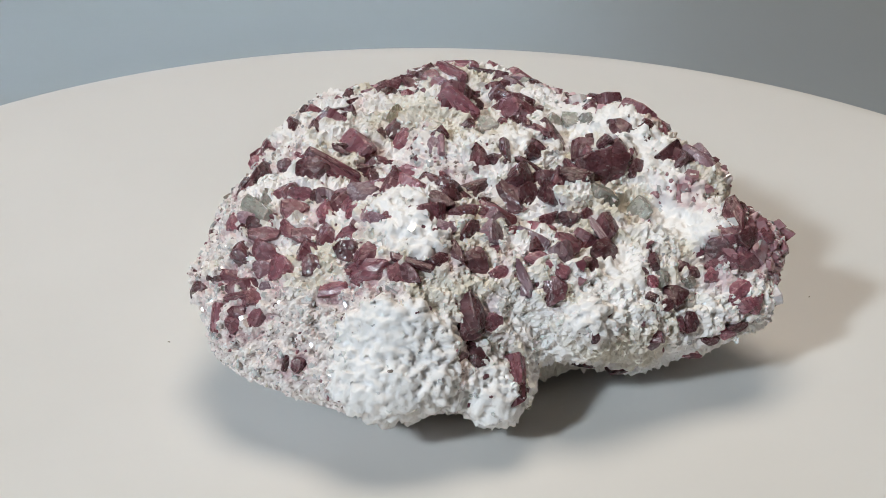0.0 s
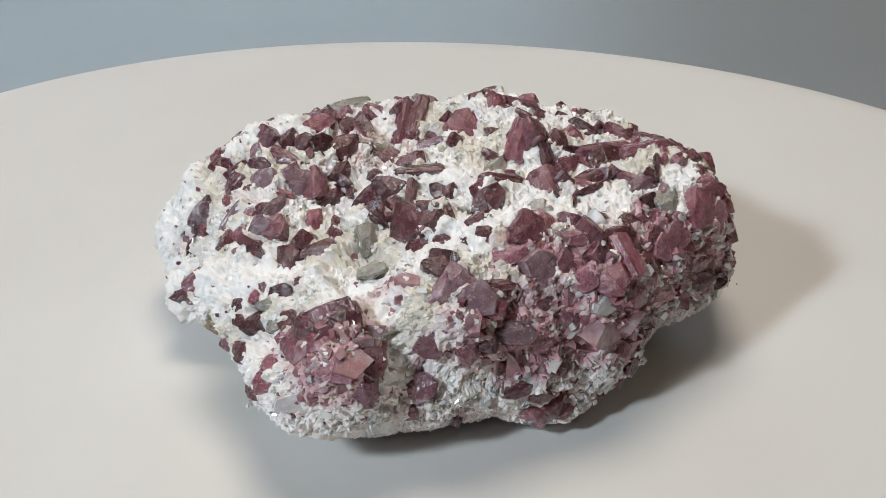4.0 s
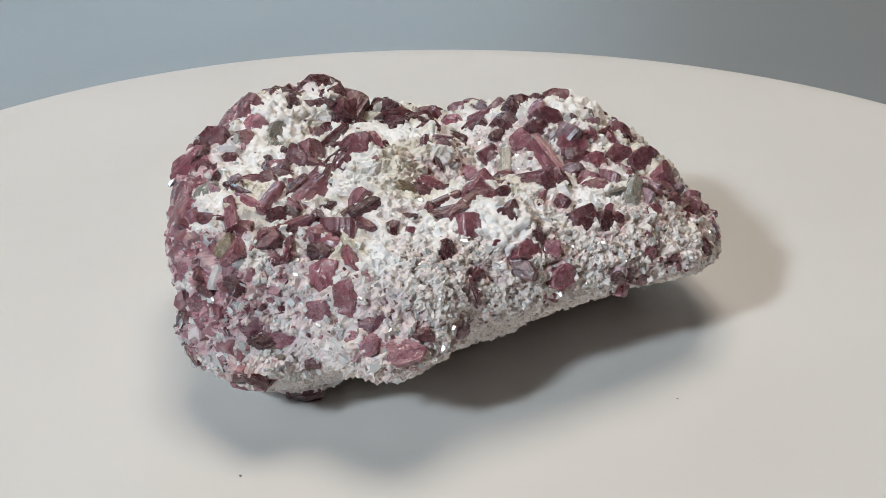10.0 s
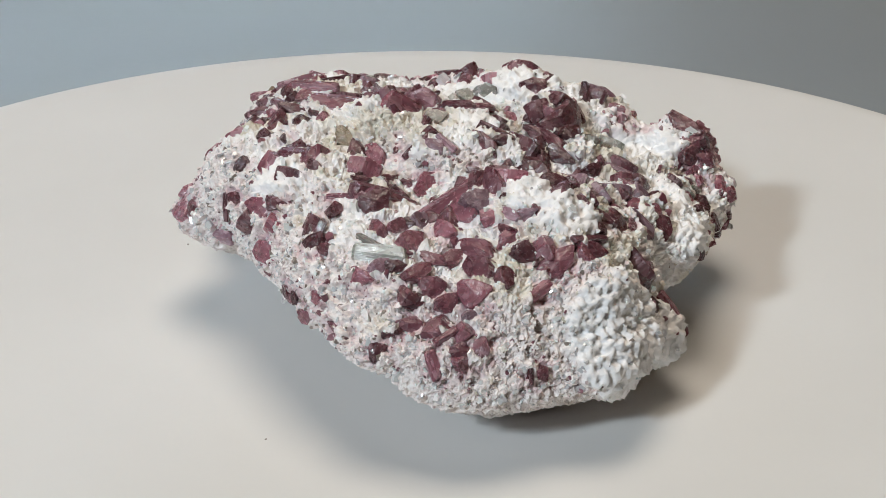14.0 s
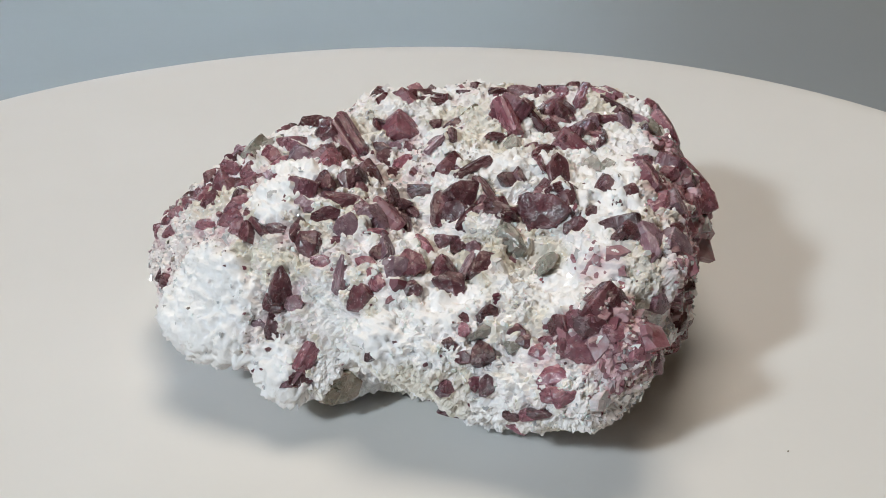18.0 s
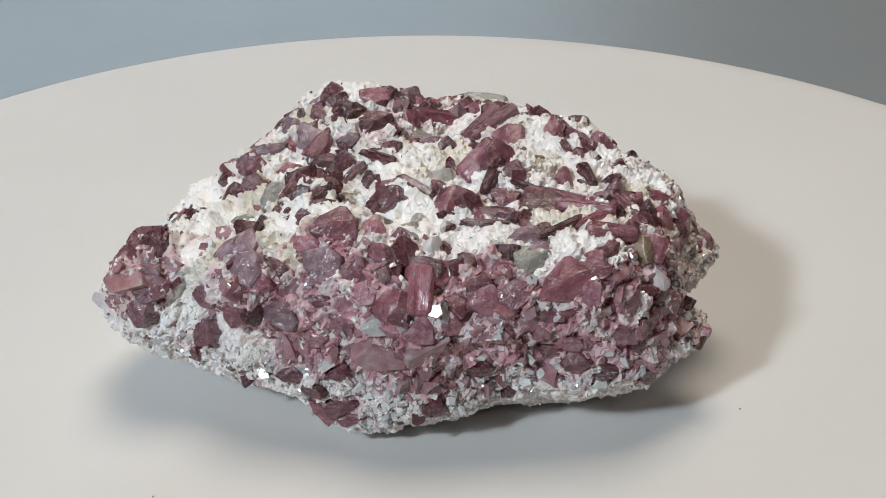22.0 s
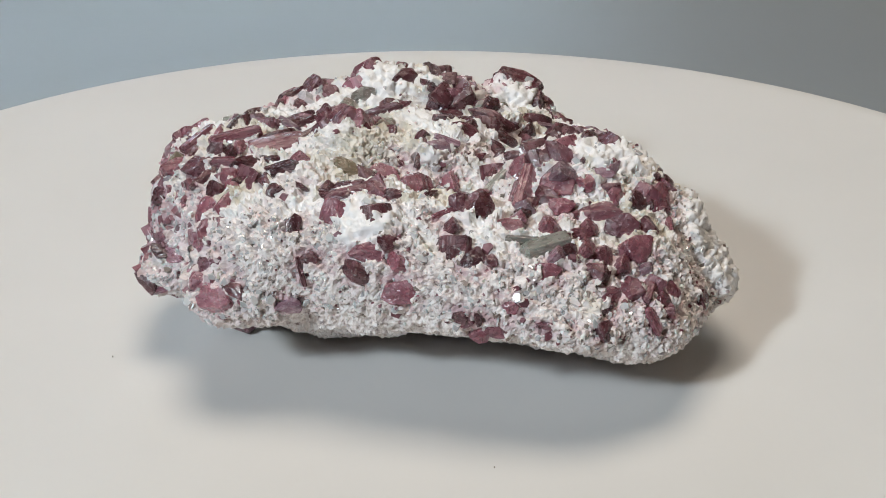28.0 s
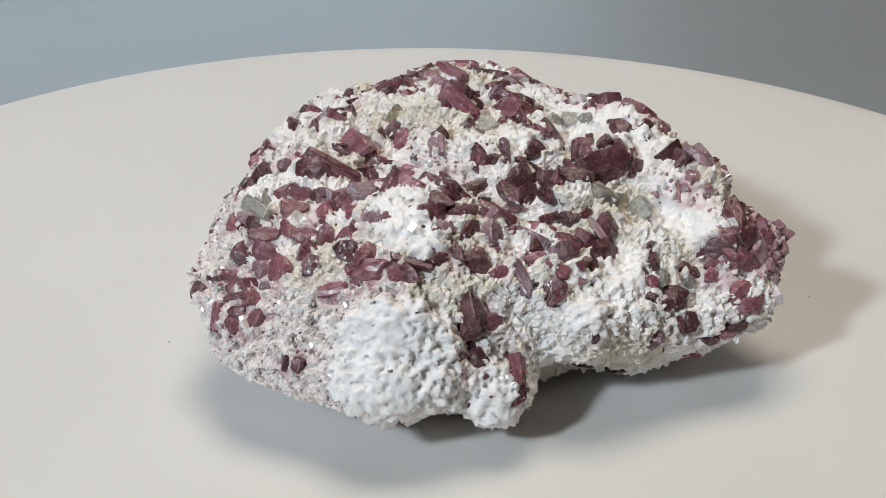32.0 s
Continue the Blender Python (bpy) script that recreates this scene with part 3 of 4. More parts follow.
facing("d", 29.5, -20.3, 20.3, 2.8, 1.8, -12, 38, 8)
facing("d", -2.1, 31.7, 28.5, 2.5, 2.1, 150, 45, -11)
facing("d", 2.1, -19.7, 29.6, 3.0, 2.1, -36, 39, 86)
facing("d", 20.3, -32.8, 15.8, 1.8, 1.0, -84, 19, 87)
facing("d", -6.9, 1.7, 24.9, 2.1, 1.1, -141, 53, 5)
facing("d", -8.3, 39.1, 15.5, 3.4, 1.8, -180, 43, -19)
facing("d", -13.8, -14.6, 26.6, 3.4, 2.3, 137, 43, -1)
facing("d", -10.6, 24.4, 27.8, 2.8, 1.3, 93, 49, -3)
facing("d", 3.7, -18.3, 28.8, 2.3, 1.5, -18, 43, 78)
facing("d", 10.3, 10.2, 28.5, 3.4, 1.1, 144, 45, -7)
facing("d", -6.5, -15.1, 29.7, 3.3, 2.4, 163, 51, 13)
facing("d", -11.0, -1.7, 25.5, 3.7, 1.8, -72, 45, -13)
facing("d", 7.7, -4.9, 28.7, 2.9, 1.6, -134, 49, -1)
facing("d", -18.7, 5.7, 29.1, 2.4, 1.5, -161, 44, -14)
facing("d", 16.0, -9.4, 26.6, 1.7, 0.8, -116, 48, 20)
facing("d", -13.3, 19.1, 28.2, 2.4, 0.7, 136, 50, -1)
lying("d", -13.5, 12.1, 28.6, 1.2, 4.5, -113, 15)
facing("d", -11.8, 35.1, 12.0, 2.2, 1.5, 128, 9, 1)
facing("d", -14.3, 23.1, 27.8, 2.3, 1.7, 127, 44, 84)
facing("d", 10.4, 29.4, 28.3, 2.5, 2.2, 34, 55, 9)
facing("d", -31.5, -2.7, 17.8, 1.9, 1.5, 150, 14, -3)
facing("d", 20.2, 25.2, 26.6, 2.4, 1.5, 13, 59, -11)
facing("d", 9.4, 20.1, 28.3, 5.3, 2.1, -143, 45, -4)
facing("d", 12.7, 36.9, 13.1, 4.0, 2.9, 13, 15, -3)
facing("d", 6.6, -13.5, 25.7, 2.5, 1.5, -18, 42, -19)
facing("d", -16.8, -12.5, 25.9, 2.5, 1.6, -129, 37, -4)
facing("d", 36.4, 13.1, 8.9, 2.9, 1.6, 9, 10, -2)
facing("d", -7.4, -5.8, 24.2, 3.4, 1.8, 118, 40, 11)
facing("d", 20.5, 22.2, 27.0, 2.1, 1.9, 110, 43, -14)
facing("d", 16.3, 18.5, 27.4, 1.5, 0.8, 70, 51, 15)
facing("d", -2.5, 29.9, 28.7, 2.4, 1.4, 118, 46, -21)
facing("d", -4.6, 26.5, 28.0, 4.5, 1.6, -130, 47, -23)
facing("d", 3.3, 41.5, 21.6, 2.2, 1.6, 67, 31, -12)
facing("d", 8.9, 9.7, 28.4, 2.9, 1.7, 170, 41, 7)
facing("d", -14.1, 15.7, 28.1, 2.2, 1.6, 130, 46, 82)
facing("d", 15.0, -5.2, 26.4, 3.3, 1.7, 86, 49, 3)
facing("d", 5.0, -4.2, 28.7, 4.3, 2.0, -164, 43, -39)
lying("d", -2.9, 6.0, 28.0, 0.8, 3.1, 51, 34)
lying("d", -6.0, 23.3, 27.9, 0.7, 4.0, -82, 12)
facing("d", 40.2, -13.7, 24.1, 5.5, 2.5, -142, 48, -36)
facing("d", -14.7, -12.5, 26.0, 2.6, 1.5, -155, 51, 34)
facing("d", -14.3, 0.7, 27.5, 2.7, 0.8, -105, 44, -22)
facing("d", -29.5, -22.5, 18.7, 1.3, 0.8, -109, 44, 14)
facing("d", 17.0, -1.0, 24.6, 1.8, 1.3, -74, 43, -11)
lying("d", -15.7, 14.2, 28.3, 1.5, 6.1, 53, -12)
facing("d", 37.1, -24.2, 10.1, 2.1, 1.0, -62, 0, 0)
facing("d", 15.3, -13.8, 23.3, 3.2, 1.5, -73, 53, 23)
lying("d", 12.9, 8.4, 29.1, 1.5, 6.3, -80, 13)
facing("d", 2.1, -29.3, 26.0, 3.3, 1.5, -108, 51, -48)
lying("d", 8.6, 15.8, 28.3, 1.2, 6.5, 43, 14)
facing("d", -8.0, -20.3, 29.8, 1.2, 0.6, -108, 53, 14)
facing("d", 9.7, 23.7, 28.6, 1.9, 1.3, 30, 56, 13)
facing("d", -3.4, 23.1, 27.9, 3.4, 1.1, -175, 50, -4)
facing("d", 15.2, -14.2, 23.2, 2.4, 1.7, -61, 36, 10)
facing("d", 19.2, -8.7, 27.7, 4.4, 2.2, -98, 55, 6)
facing("d", 19.9, -17.9, 22.9, 3.0, 2.5, 37, 49, 6)
facing("d", 10.6, 21.9, 28.4, 2.0, 1.3, 3, 57, -3)
facing("d", 8.5, 24.7, 28.7, 2.3, 1.2, 102, 45, -8)
facing("d", 23.7, -15.3, 23.7, 4.5, 2.5, -13, 56, 11)
facing("d", 25.5, 2.5, 28.7, 4.3, 0.9, 131, 46, 3)
facing("d", 14.9, 1.7, 28.0, 2.9, 1.6, 31, 48, 47)
facing("d", 4.1, 23.6, 28.5, 5.4, 3.2, 39, 57, 5)
facing("d", -32.1, -5.2, 17.8, 1.7, 0.9, -172, 14, 106)
facing("d", -1.4, -7.7, 25.8, 3.1, 2.1, 13, 51, -10)
facing("d", 16.1, 29.8, 7.0, 2.3, 1.5, 79, -4, -44)
facing("d", 5.3, -33.4, 20.2, 4.6, 2.9, -25, 36, 73)
facing("d", -21.8, -2.5, 26.5, 2.1, 1.5, -96, 45, 5)
facing("d", -2.1, -10.8, 27.8, 2.6, 1.5, 153, 55, 23)
facing("d", -26.3, 11.8, 22.6, 3.9, 2.2, 117, 32, -4)
facing("d", -6.4, 32.6, 26.4, 4.6, 1.2, -165, 45, 36)
facing("d", -9.4, 41.8, 11.4, 3.5, 1.8, 166, 16, -40)
facing("d", -4.9, -13.3, 29.3, 2.7, 2.3, 26, 47, 78)
lying("d", -3.3, -31.2, 25.8, 1.5, 6.0, 166, 13)
lying("d", 7.9, 30.3, 28.9, 1.1, 6.9, 173, 5)
facing("d", 15.3, 27.7, 27.6, 2.9, 1.3, -132, 63, -3)
facing("d", 38.6, 3.0, 6.8, 1.7, 1.5, 53, 2, -0)
facing("d", 15.4, 15.7, 28.3, 1.2, 0.5, -85, 59, -5)
facing("d", 32.4, 0.6, 27.6, 5.4, 1.6, 158, 59, -36)
facing("d", 14.3, 5.3, 29.2, 3.6, 0.9, -138, 58, 3)
facing("d", 19.7, -23.2, 5.9, 3.1, 1.1, -102, -5, -1)
facing("d", -6.4, 43.3, 11.4, 2.8, 1.8, 69, 18, 23)
facing("d", -9.0, 27.4, 27.2, 2.1, 0.9, -149, 61, 13)
facing("d", 21.4, 0.6, 28.9, 3.2, 2.3, 79, 39, -23)
facing("d", -26.9, -20.0, 22.4, 2.8, 2.0, 153, 40, -12)
facing("d", 24.5, 22.6, 27.3, 3.9, 1.3, -151, 48, 12)
facing("d", 25.4, -23.1, 4.9, 3.4, 0.9, -65, -0, 0)
facing("d", -24.5, -1.9, 25.7, 4.5, 1.8, -5, 57, -20)
facing("d", 39.8, 7.1, 18.9, 2.8, 2.4, 66, 5, 3)
facing("d", -20.7, 8.2, 28.7, 3.7, 2.3, 13, 59, -11)
facing("d", -4.6, 30.5, 2.1, 4.4, 2.8, 141, -8, 1)
facing("d", 21.7, 24.3, 26.5, 4.5, 1.4, -107, 53, 5)
# rose-pink
lying("p", 27.4, 24.4, 25.1, 3.8, 7.3, -140, 45)
lying("p", -29.1, -28.3, 15.9, 1.6, 4.0, -96, -61)
facing("p", 13.8, 36.1, 25.1, 6.2, 4.7, 47, 33, 19)
facing("p", -26.3, -30.0, 17.6, 2.5, 2.2, -124, 37, -7)
facing("p", -25.9, 9.2, 24.4, 4.4, 2.5, 178, 34, 1)
facing("p", -23.7, -31.1, 17.7, 3.7, 2.2, -136, 35, 80)
facing("p", 21.3, 28.7, 24.7, 2.8, 2.1, 44, 30, 1)
facing("p", -28.6, 4.8, 19.9, 4.5, 2.8, 179, 21, 1)
facing("p", 41.7, -2.5, 13.2, 3.9, 3.5, -0, 21, 0)
facing("p", -31.8, -9.0, 19.6, 2.3, 1.9, 173, 22, 3)
facing("p", -23.3, -22.4, 22.3, 3.3, 2.7, -124, 33, -6)
lying("p", 10.2, -34.7, 12.0, 2.7, 4.5, 97, 40)
facing("p", -33.0, -13.7, 17.4, 2.2, 0.9, 166, 20, -10)
facing("p", 20.7, -2.3, 28.4, 2.8, 1.8, 179, 32, 0)
facing("p", -28.2, -22.8, 19.3, 3.6, 2.0, -134, 43, -0)
facing("p", -15.0, 32.5, 22.2, 4.3, 3.6, 99, 13, -2)
facing("p", 43.5, -21.7, 14.6, 3.0, 2.3, -46, 22, 1)
lying("p", -26.1, -27.8, 19.0, 1.4, 4.1, -16, 17)
facing("p", -20.7, -27.4, 22.4, 4.0, 3.3, -142, 43, 5)
lying("p", -13.5, -32.0, 22.1, 1.7, 4.4, -2, 14)
facing("p", 26.0, 27.7, 20.5, 3.1, 2.8, 55, 15, -2)
facing("p", -9.4, -31.4, 24.4, 5.2, 2.8, -137, 42, 42)
facing("p", 41.9, -18.0, 19.6, 3.9, 3.5, -61, 35, 9)
facing("p", -5.2, -32.7, 24.6, 2.9, 2.1, -82, 44, 76)
facing("p", 45.4, -14.7, 21.6, 3.0, 2.1, -46, 40, 1)
facing("p", -11.7, 32.9, 23.5, 4.3, 3.3, 115, 29, 89)
facing("p", 28.6, -24.0, 19.1, 1.7, 1.4, -46, 46, 91)
facing("p", -28.7, -14.2, 22.9, 3.1, 2.0, 179, 37, 0)
facing("p", 30.0, 11.2, 29.9, 5.4, 4.0, 45, 44, 0)
facing("p", 2.9, 16.9, 30.5, 3.4, 3.1, 47, 39, -1)
facing("p", 10.6, 38.1, 25.9, 4.0, 2.6, 47, 33, -1)
facing("p", -5.3, -10.9, 27.7, 3.7, 2.9, 100, 38, 34)
facing("p", 8.0, -29.6, 23.2, 2.5, 1.6, -52, 35, 4)
facing("p", 34.2, 16.3, 11.8, 2.9, 2.2, 55, 15, -2)
facing("p", 33.2, 17.3, 4.7, 3.7, 1.5, 39, 21, 2)
facing("p", 39.5, 6.7, 23.5, 3.1, 2.8, 12, 37, -7)
lying("p", -14.1, -5.5, 26.5, 2.4, 8.7, 170, 29)
lying("p", 3.4, 11.1, 30.9, 3.5, 6.8, 159, 35)
lying("p", 3.5, 35.0, 28.4, 2.2, 6.5, 146, -14)
facing("p", 33.4, 16.0, 6.6, 5.3, 2.7, 41, 24, 12)
facing("p", 40.6, -21.1, 16.6, 3.5, 2.5, -77, 48, 25)
lying("p", -4.0, 32.0, 27.7, 1.9, 7.6, -106, 8)
lying("p", -10.6, -11.6, 26.7, 3.3, 9.1, 166, -22)
facing("p", -11.3, -21.2, 27.8, 3.0, 2.2, -144, 34, 5)
facing("p", 15.8, 35.3, 20.7, 3.7, 1.8, 46, 11, -0)
lying("p", -14.9, -3.3, 27.2, 2.4, 8.7, 166, 24)
facing("p", -3.3, 35.1, 26.9, 3.5, 2.8, 102, 49, 63)
facing("p", 7.0, -33.6, 18.3, 2.5, 1.9, -65, 24, 9)
facing("p", 40.3, -16.5, 22.4, 4.3, 2.8, -105, 38, 10)
facing("p", 24.3, 24.9, 25.8, 4.1, 2.7, 84, 41, 4)
facing("p", -11.7, -16.2, 27.6, 4.5, 3.4, 176, 44, 3)
facing("p", -15.4, -21.4, 25.1, 6.2, 2.8, 176, 45, 3)
facing("p", 4.6, -21.7, 28.3, 5.6, 2.3, -19, 44, -19)
facing("p", 37.6, -18.4, 18.8, 2.5, 1.6, -97, 42, 5)
facing("p", 37.4, -19.7, 17.9, 2.4, 2.1, -56, 42, 8)
facing("p", 41.6, -22.4, 14.7, 3.6, 2.0, -92, 32, 11)
facing("p", 6.7, -20.6, 27.2, 4.1, 1.8, -38, 52, -44)
facing("p", 17.5, -22.2, 23.9, 3.4, 3.2, -37, 47, 86)
facing("p", -9.3, 29.4, 26.5, 3.2, 2.0, 97, 40, -4)
facing("p", -7.2, 30.0, 26.9, 3.2, 2.5, 130, 38, 3)
facing("p", -20.3, -19.7, 24.3, 3.8, 1.7, -137, 48, -12)
facing("p", -6.8, -25.1, 28.7, 1.8, 1.6, -98, 43, 94)
facing("p", 5.9, 18.6, 28.1, 3.5, 2.4, 32, 43, 9)
facing("p", 28.4, 16.9, 27.7, 4.3, 2.2, 2, 44, -2)
facing("p", -23.2, -20.0, 23.9, 3.8, 2.0, -87, 48, -2)
lying("p", -19.3, -1.2, 27.3, 1.1, 5.0, -59, 6)
facing("p", -26.3, -31.1, 16.0, 2.1, 1.8, -93, 7, 1)
facing("p", -4.6, 20.7, 28.4, 3.1, 1.8, 88, 41, 83)
facing("p", -15.9, -16.7, 26.2, 3.2, 2.1, 173, 47, 5)
facing("p", -18.9, -4.1, 27.5, 3.0, 1.8, -165, 42, -10)
facing("p", -32.0, -7.6, 16.1, 3.0, 1.7, 179, 10, -9)
facing("p", -5.7, 7.5, 26.7, 4.1, 2.2, -166, 49, -38)
facing("p", -17.9, -24.7, 24.2, 4.3, 2.8, 167, 40, 9)
facing("p", 14.3, -16.4, 23.6, 4.4, 2.6, 80, 41, 7)
facing("p", 3.6, 32.2, 29.2, 5.1, 1.3, 88, 57, -7)
facing("p", -31.5, -3.6, 16.8, 1.9, 1.5, 173, -6, -1)
facing("p", 23.6, 28.2, 22.5, 3.2, 2.9, 81, 33, 5)
facing("p", 10.1, -21.7, 25.5, 3.4, 1.5, -23, 50, -17)
facing("p", -7.0, -17.0, 30.0, 4.7, 2.7, 174, 40, -46)
lying("p", -16.7, 11.7, 28.9, 1.6, 8.1, 93, -14)
facing("p", 20.5, 5.1, 25.6, 2.5, 1.8, -103, 49, 10)
facing("p", -11.8, -24.9, 26.4, 3.5, 2.4, -121, 40, 21)
facing("p", 2.2, 14.3, 31.8, 4.6, 4.1, 75, 44, 10)
facing("p", -4.7, -2.5, 24.8, 4.0, 2.4, -111, 40, 34)
facing("p", 10.2, 14.4, 28.7, 4.7, 3.0, -159, 31, 13)
facing("p", 7.3, -15.8, 25.9, 5.2, 3.0, 78, 31, 37)
facing("p", 10.8, 17.7, 28.5, 4.1, 2.9, 104, 46, -58)
facing("p", 39.4, -18.5, 19.3, 2.7, 2.1, -123, 22, -4)
facing("p", -17.7, 8.3, 29.4, 4.1, 2.6, 178, 48, -47)
facing("p", -17.7, -20.8, 24.2, 3.2, 2.0, -87, 50, -2)
facing("p", -14.6, 9.3, 29.2, 4.1, 2.8, 38, 51, 83)
facing("p", 26.0, 20.4, 27.8, 4.2, 3.5, 95, 55, -4)
facing("p", -19.4, -15.4, 25.4, 3.4, 2.8, -70, 59, -17)
facing("p", -3.3, -16.7, 30.5, 4.5, 2.6, 47, 50, -2)
facing("p", -10.2, 4.0, 27.2, 4.6, 4.1, 19, 42, 102)
facing("p", -18.7, -11.6, 26.0, 3.5, 1.7, -81, 42, -16)
facing("p", 12.9, 15.3, 28.9, 4.6, 1.7, 2, 41, -2)
facing("p", -12.7, 29.5, 26.0, 4.1, 1.6, 65, 49, -16)
facing("p", 39.2, -23.9, 11.2, 2.5, 1.6, -86, 16, -1)
lying("p", 0.8, 23.1, 28.4, 3.4, 8.8, 114, -4)
lying("p", 2.1, 29.3, 29.4, 2.0, 8.1, -58, -0)
facing("p", -1.5, 28.1, 29.0, 2.7, 1.6, -115, 56, 21)
facing("p", 5.0, 20.6, 28.0, 4.3, 1.4, -46, 62, 1)
facing("p", 22.8, 17.3, 28.1, 3.5, 2.2, 143, 51, -6)
lying("p", 14.3, -26.7, 23.2, 2.3, 6.1, 161, 22)
facing("p", -22.7, -25.2, 21.2, 3.0, 2.2, -105, 40, 10)
facing("p", 40.9, 4.5, 18.2, 3.2, 2.9, 33, 3, 1)
facing("p", 10.6, 25.7, 28.4, 5.1, 1.7, -33, 50, -9)
facing("p", -21.4, -9.4, 26.1, 4.1, 2.2, 142, 61, -6)
facing("p", -26.5, -24.9, 19.4, 3.8, 3.2, 139, 47, -60)
facing("p", 9.4, 36.9, 27.2, 2.5, 2.1, 7, 51, -6)
facing("p", 12.5, 19.5, 28.2, 3.8, 1.2, -32, 53, -11)
facing("p", -8.5, -29.6, 25.9, 3.7, 2.8, -53, 44, 6)
facing("p", -7.1, 25.8, 27.6, 4.1, 2.3, -43, 51, -1)
facing("p", 32.6, -26.1, 13.8, 1.8, 1.5, -41, 24, 82)
facing("p", 31.4, 22.2, 23.2, 4.1, 3.4, -14, 33, 67)
facing("p", -23.7, -29.1, 19.4, 2.6, 2.1, -59, 49, 11)
facing("p", 29.7, -27.8, 12.9, 1.6, 1.5, -27, 16, 8)
facing("p", -1.7, -23.6, 29.8, 4.4, 3.2, 95, 56, -4)
facing("p", -26.9, 5.9, 23.7, 2.3, 1.9, 126, 36, -23)
facing("p", -18.7, 13.2, 28.2, 3.0, 2.5, -37, 53, -6)
facing("p", -1.8, 37.1, 26.1, 4.0, 2.0, -156, 48, 16)
facing("p", -30.9, -5.8, 14.8, 2.0, 1.9, -157, 5, 2)
facing("p", 34.4, 13.8, 5.4, 3.7, 2.4, 57, 13, -50)
facing("p", 35.0, -21.6, 6.4, 2.5, 1.3, -87, -11, 1)
# pale rose, of the broken flank
facing("r", -24.1, 30.4, 16.8, 5.4, 3.3, 150, 46, -11)
facing("r", 21.7, 30.1, 23.1, 3.9, 3.5, 41, 28, 2)
facing("r", 2.3, 42.2, 18.2, 5.3, 3.2, 91, 15, -0)
facing("r", -20.0, 31.4, 19.6, 4.3, 3.6, 127, 34, 4)
facing("r", 18.8, 32.4, 23.6, 4.2, 3.2, 52, 36, 16)
facing("r", 47.9, -12.4, 19.9, 4.0, 3.1, 1, 36, -1)
facing("r", 5.9, 41.4, 20.9, 4.6, 3.2, 84, 6, 1)
facing("r", 33.8, 8.8, 27.9, 4.2, 3.2, -9, 44, 6)
facing("r", 29.4, 25.9, 20.1, 3.5, 3.2, 49, 22, -1)
facing("r", -9.4, 37.5, 15.3, 3.7, 1.9, 148, 31, -7)
facing("r", 31.6, 16.3, 25.5, 4.0, 3.5, 45, 27, 0)
facing("r", 12.3, 38.8, 23.5, 3.5, 2.8, 40, 19, 82)
facing("r", 35.1, 13.4, 21.7, 4.3, 2.9, 40, 22, 2)
facing("r", -18.3, 33.5, 18.1, 4.1, 2.0, 98, 37, -5)
facing("r", -17.0, 32.4, 20.7, 3.1, 2.4, 133, 23, 1)
facing("r", -12.5, 34.4, 19.4, 3.3, 2.9, 107, 12, -4)
facing("r", 32.2, 18.9, 23.7, 3.1, 2.8, 23, 26, 10)
facing("r", 45.7, -7.7, 19.4, 4.5, 3.5, 56, 34, -6)
facing("r", -6.5, 39.7, 16.7, 3.7, 2.6, 131, 15, 1)
facing("r", 42.1, -1.1, 19.6, 3.5, 2.9, -1, 11, 0)
facing("r", 34.2, 16.1, 19.0, 4.0, 3.3, 18, 19, -6)
facing("r", 13.4, 36.2, 16.5, 4.0, 3.3, 32, 8, 2)
facing("r", 35.8, 13.2, 16.6, 3.2, 2.9, 11, 17, -3)
facing("r", 8.0, 41.0, 17.2, 4.1, 2.9, 54, 19, -3)
facing("r", 47.8, -9.1, 16.9, 4.1, 3.8, 9, 23, 86)
facing("r", 26.1, 13.9, 29.1, 3.6, 3.6, 62, 51, -14)
facing("r", -3.8, 40.2, 7.3, 3.8, 2.6, 126, -3, -40)
facing("r", -8.0, 41.2, 9.5, 3.6, 2.1, 111, -1, 1)
facing("r", -21.6, 32.1, 18.0, 2.4, 2.1, -154, 43, 13)
# greyish lilac
facing("l", 33.4, 13.0, 25.9, 4.3, 4.0, 46, 26, -0)
facing("l", 39.6, 4.5, 24.8, 4.6, 4.0, 1, 34, -0)
lying("l", 10.9, -29.1, 22.3, 2.2, 5.5, -54, -46)
facing("l", -1.2, 0.3, 29.0, 3.6, 2.1, -173, 45, -5)
facing("l", 0.0, -26.5, 28.2, 3.2, 1.7, -73, 40, -11)
lying("l", 0.3, -1.3, 29.3, 1.1, 4.0, -89, -22)
facing("l", 2.7, -36.9, 14.9, 2.7, 1.6, -50, 20, 2)
facing("l", 16.8, -24.9, 23.4, 3.3, 3.0, -50, 34, 82)
facing("l", 37.4, 2.5, 26.6, 3.5, 3.1, 13, 41, 84)
facing("l", -8.4, -24.5, 28.4, 3.1, 1.5, -133, 30, 14)
facing("l", 8.2, -18.7, 26.1, 4.8, 3.5, 21, 37, -13)
facing("l", 17.2, -12.2, 25.3, 1.2, 0.9, -116, 32, 14)
facing("l", -9.6, 0.6, 25.5, 1.7, 1.0, -31, 41, -9)
facing("l", 7.6, -24.5, 26.2, 3.4, 3.4, -30, 31, -8)
facing("l", 1.8, -26.1, 28.0, 2.4, 1.5, -52, 47, 5)
facing("l", -24.7, 20.0, 15.7, 3.2, 2.1, -171, 8, -1)
facing("l", 38.2, 9.5, 19.9, 4.9, 3.2, 25, 28, -12)
lying("l", 21.5, -16.2, 23.1, 1.2, 5.4, -66, -17)
facing("l", -9.7, -22.6, 28.5, 3.1, 1.4, -177, 39, -2)
facing("l", 12.4, 27.9, 28.0, 4.3, 2.6, 34, 48, 9)
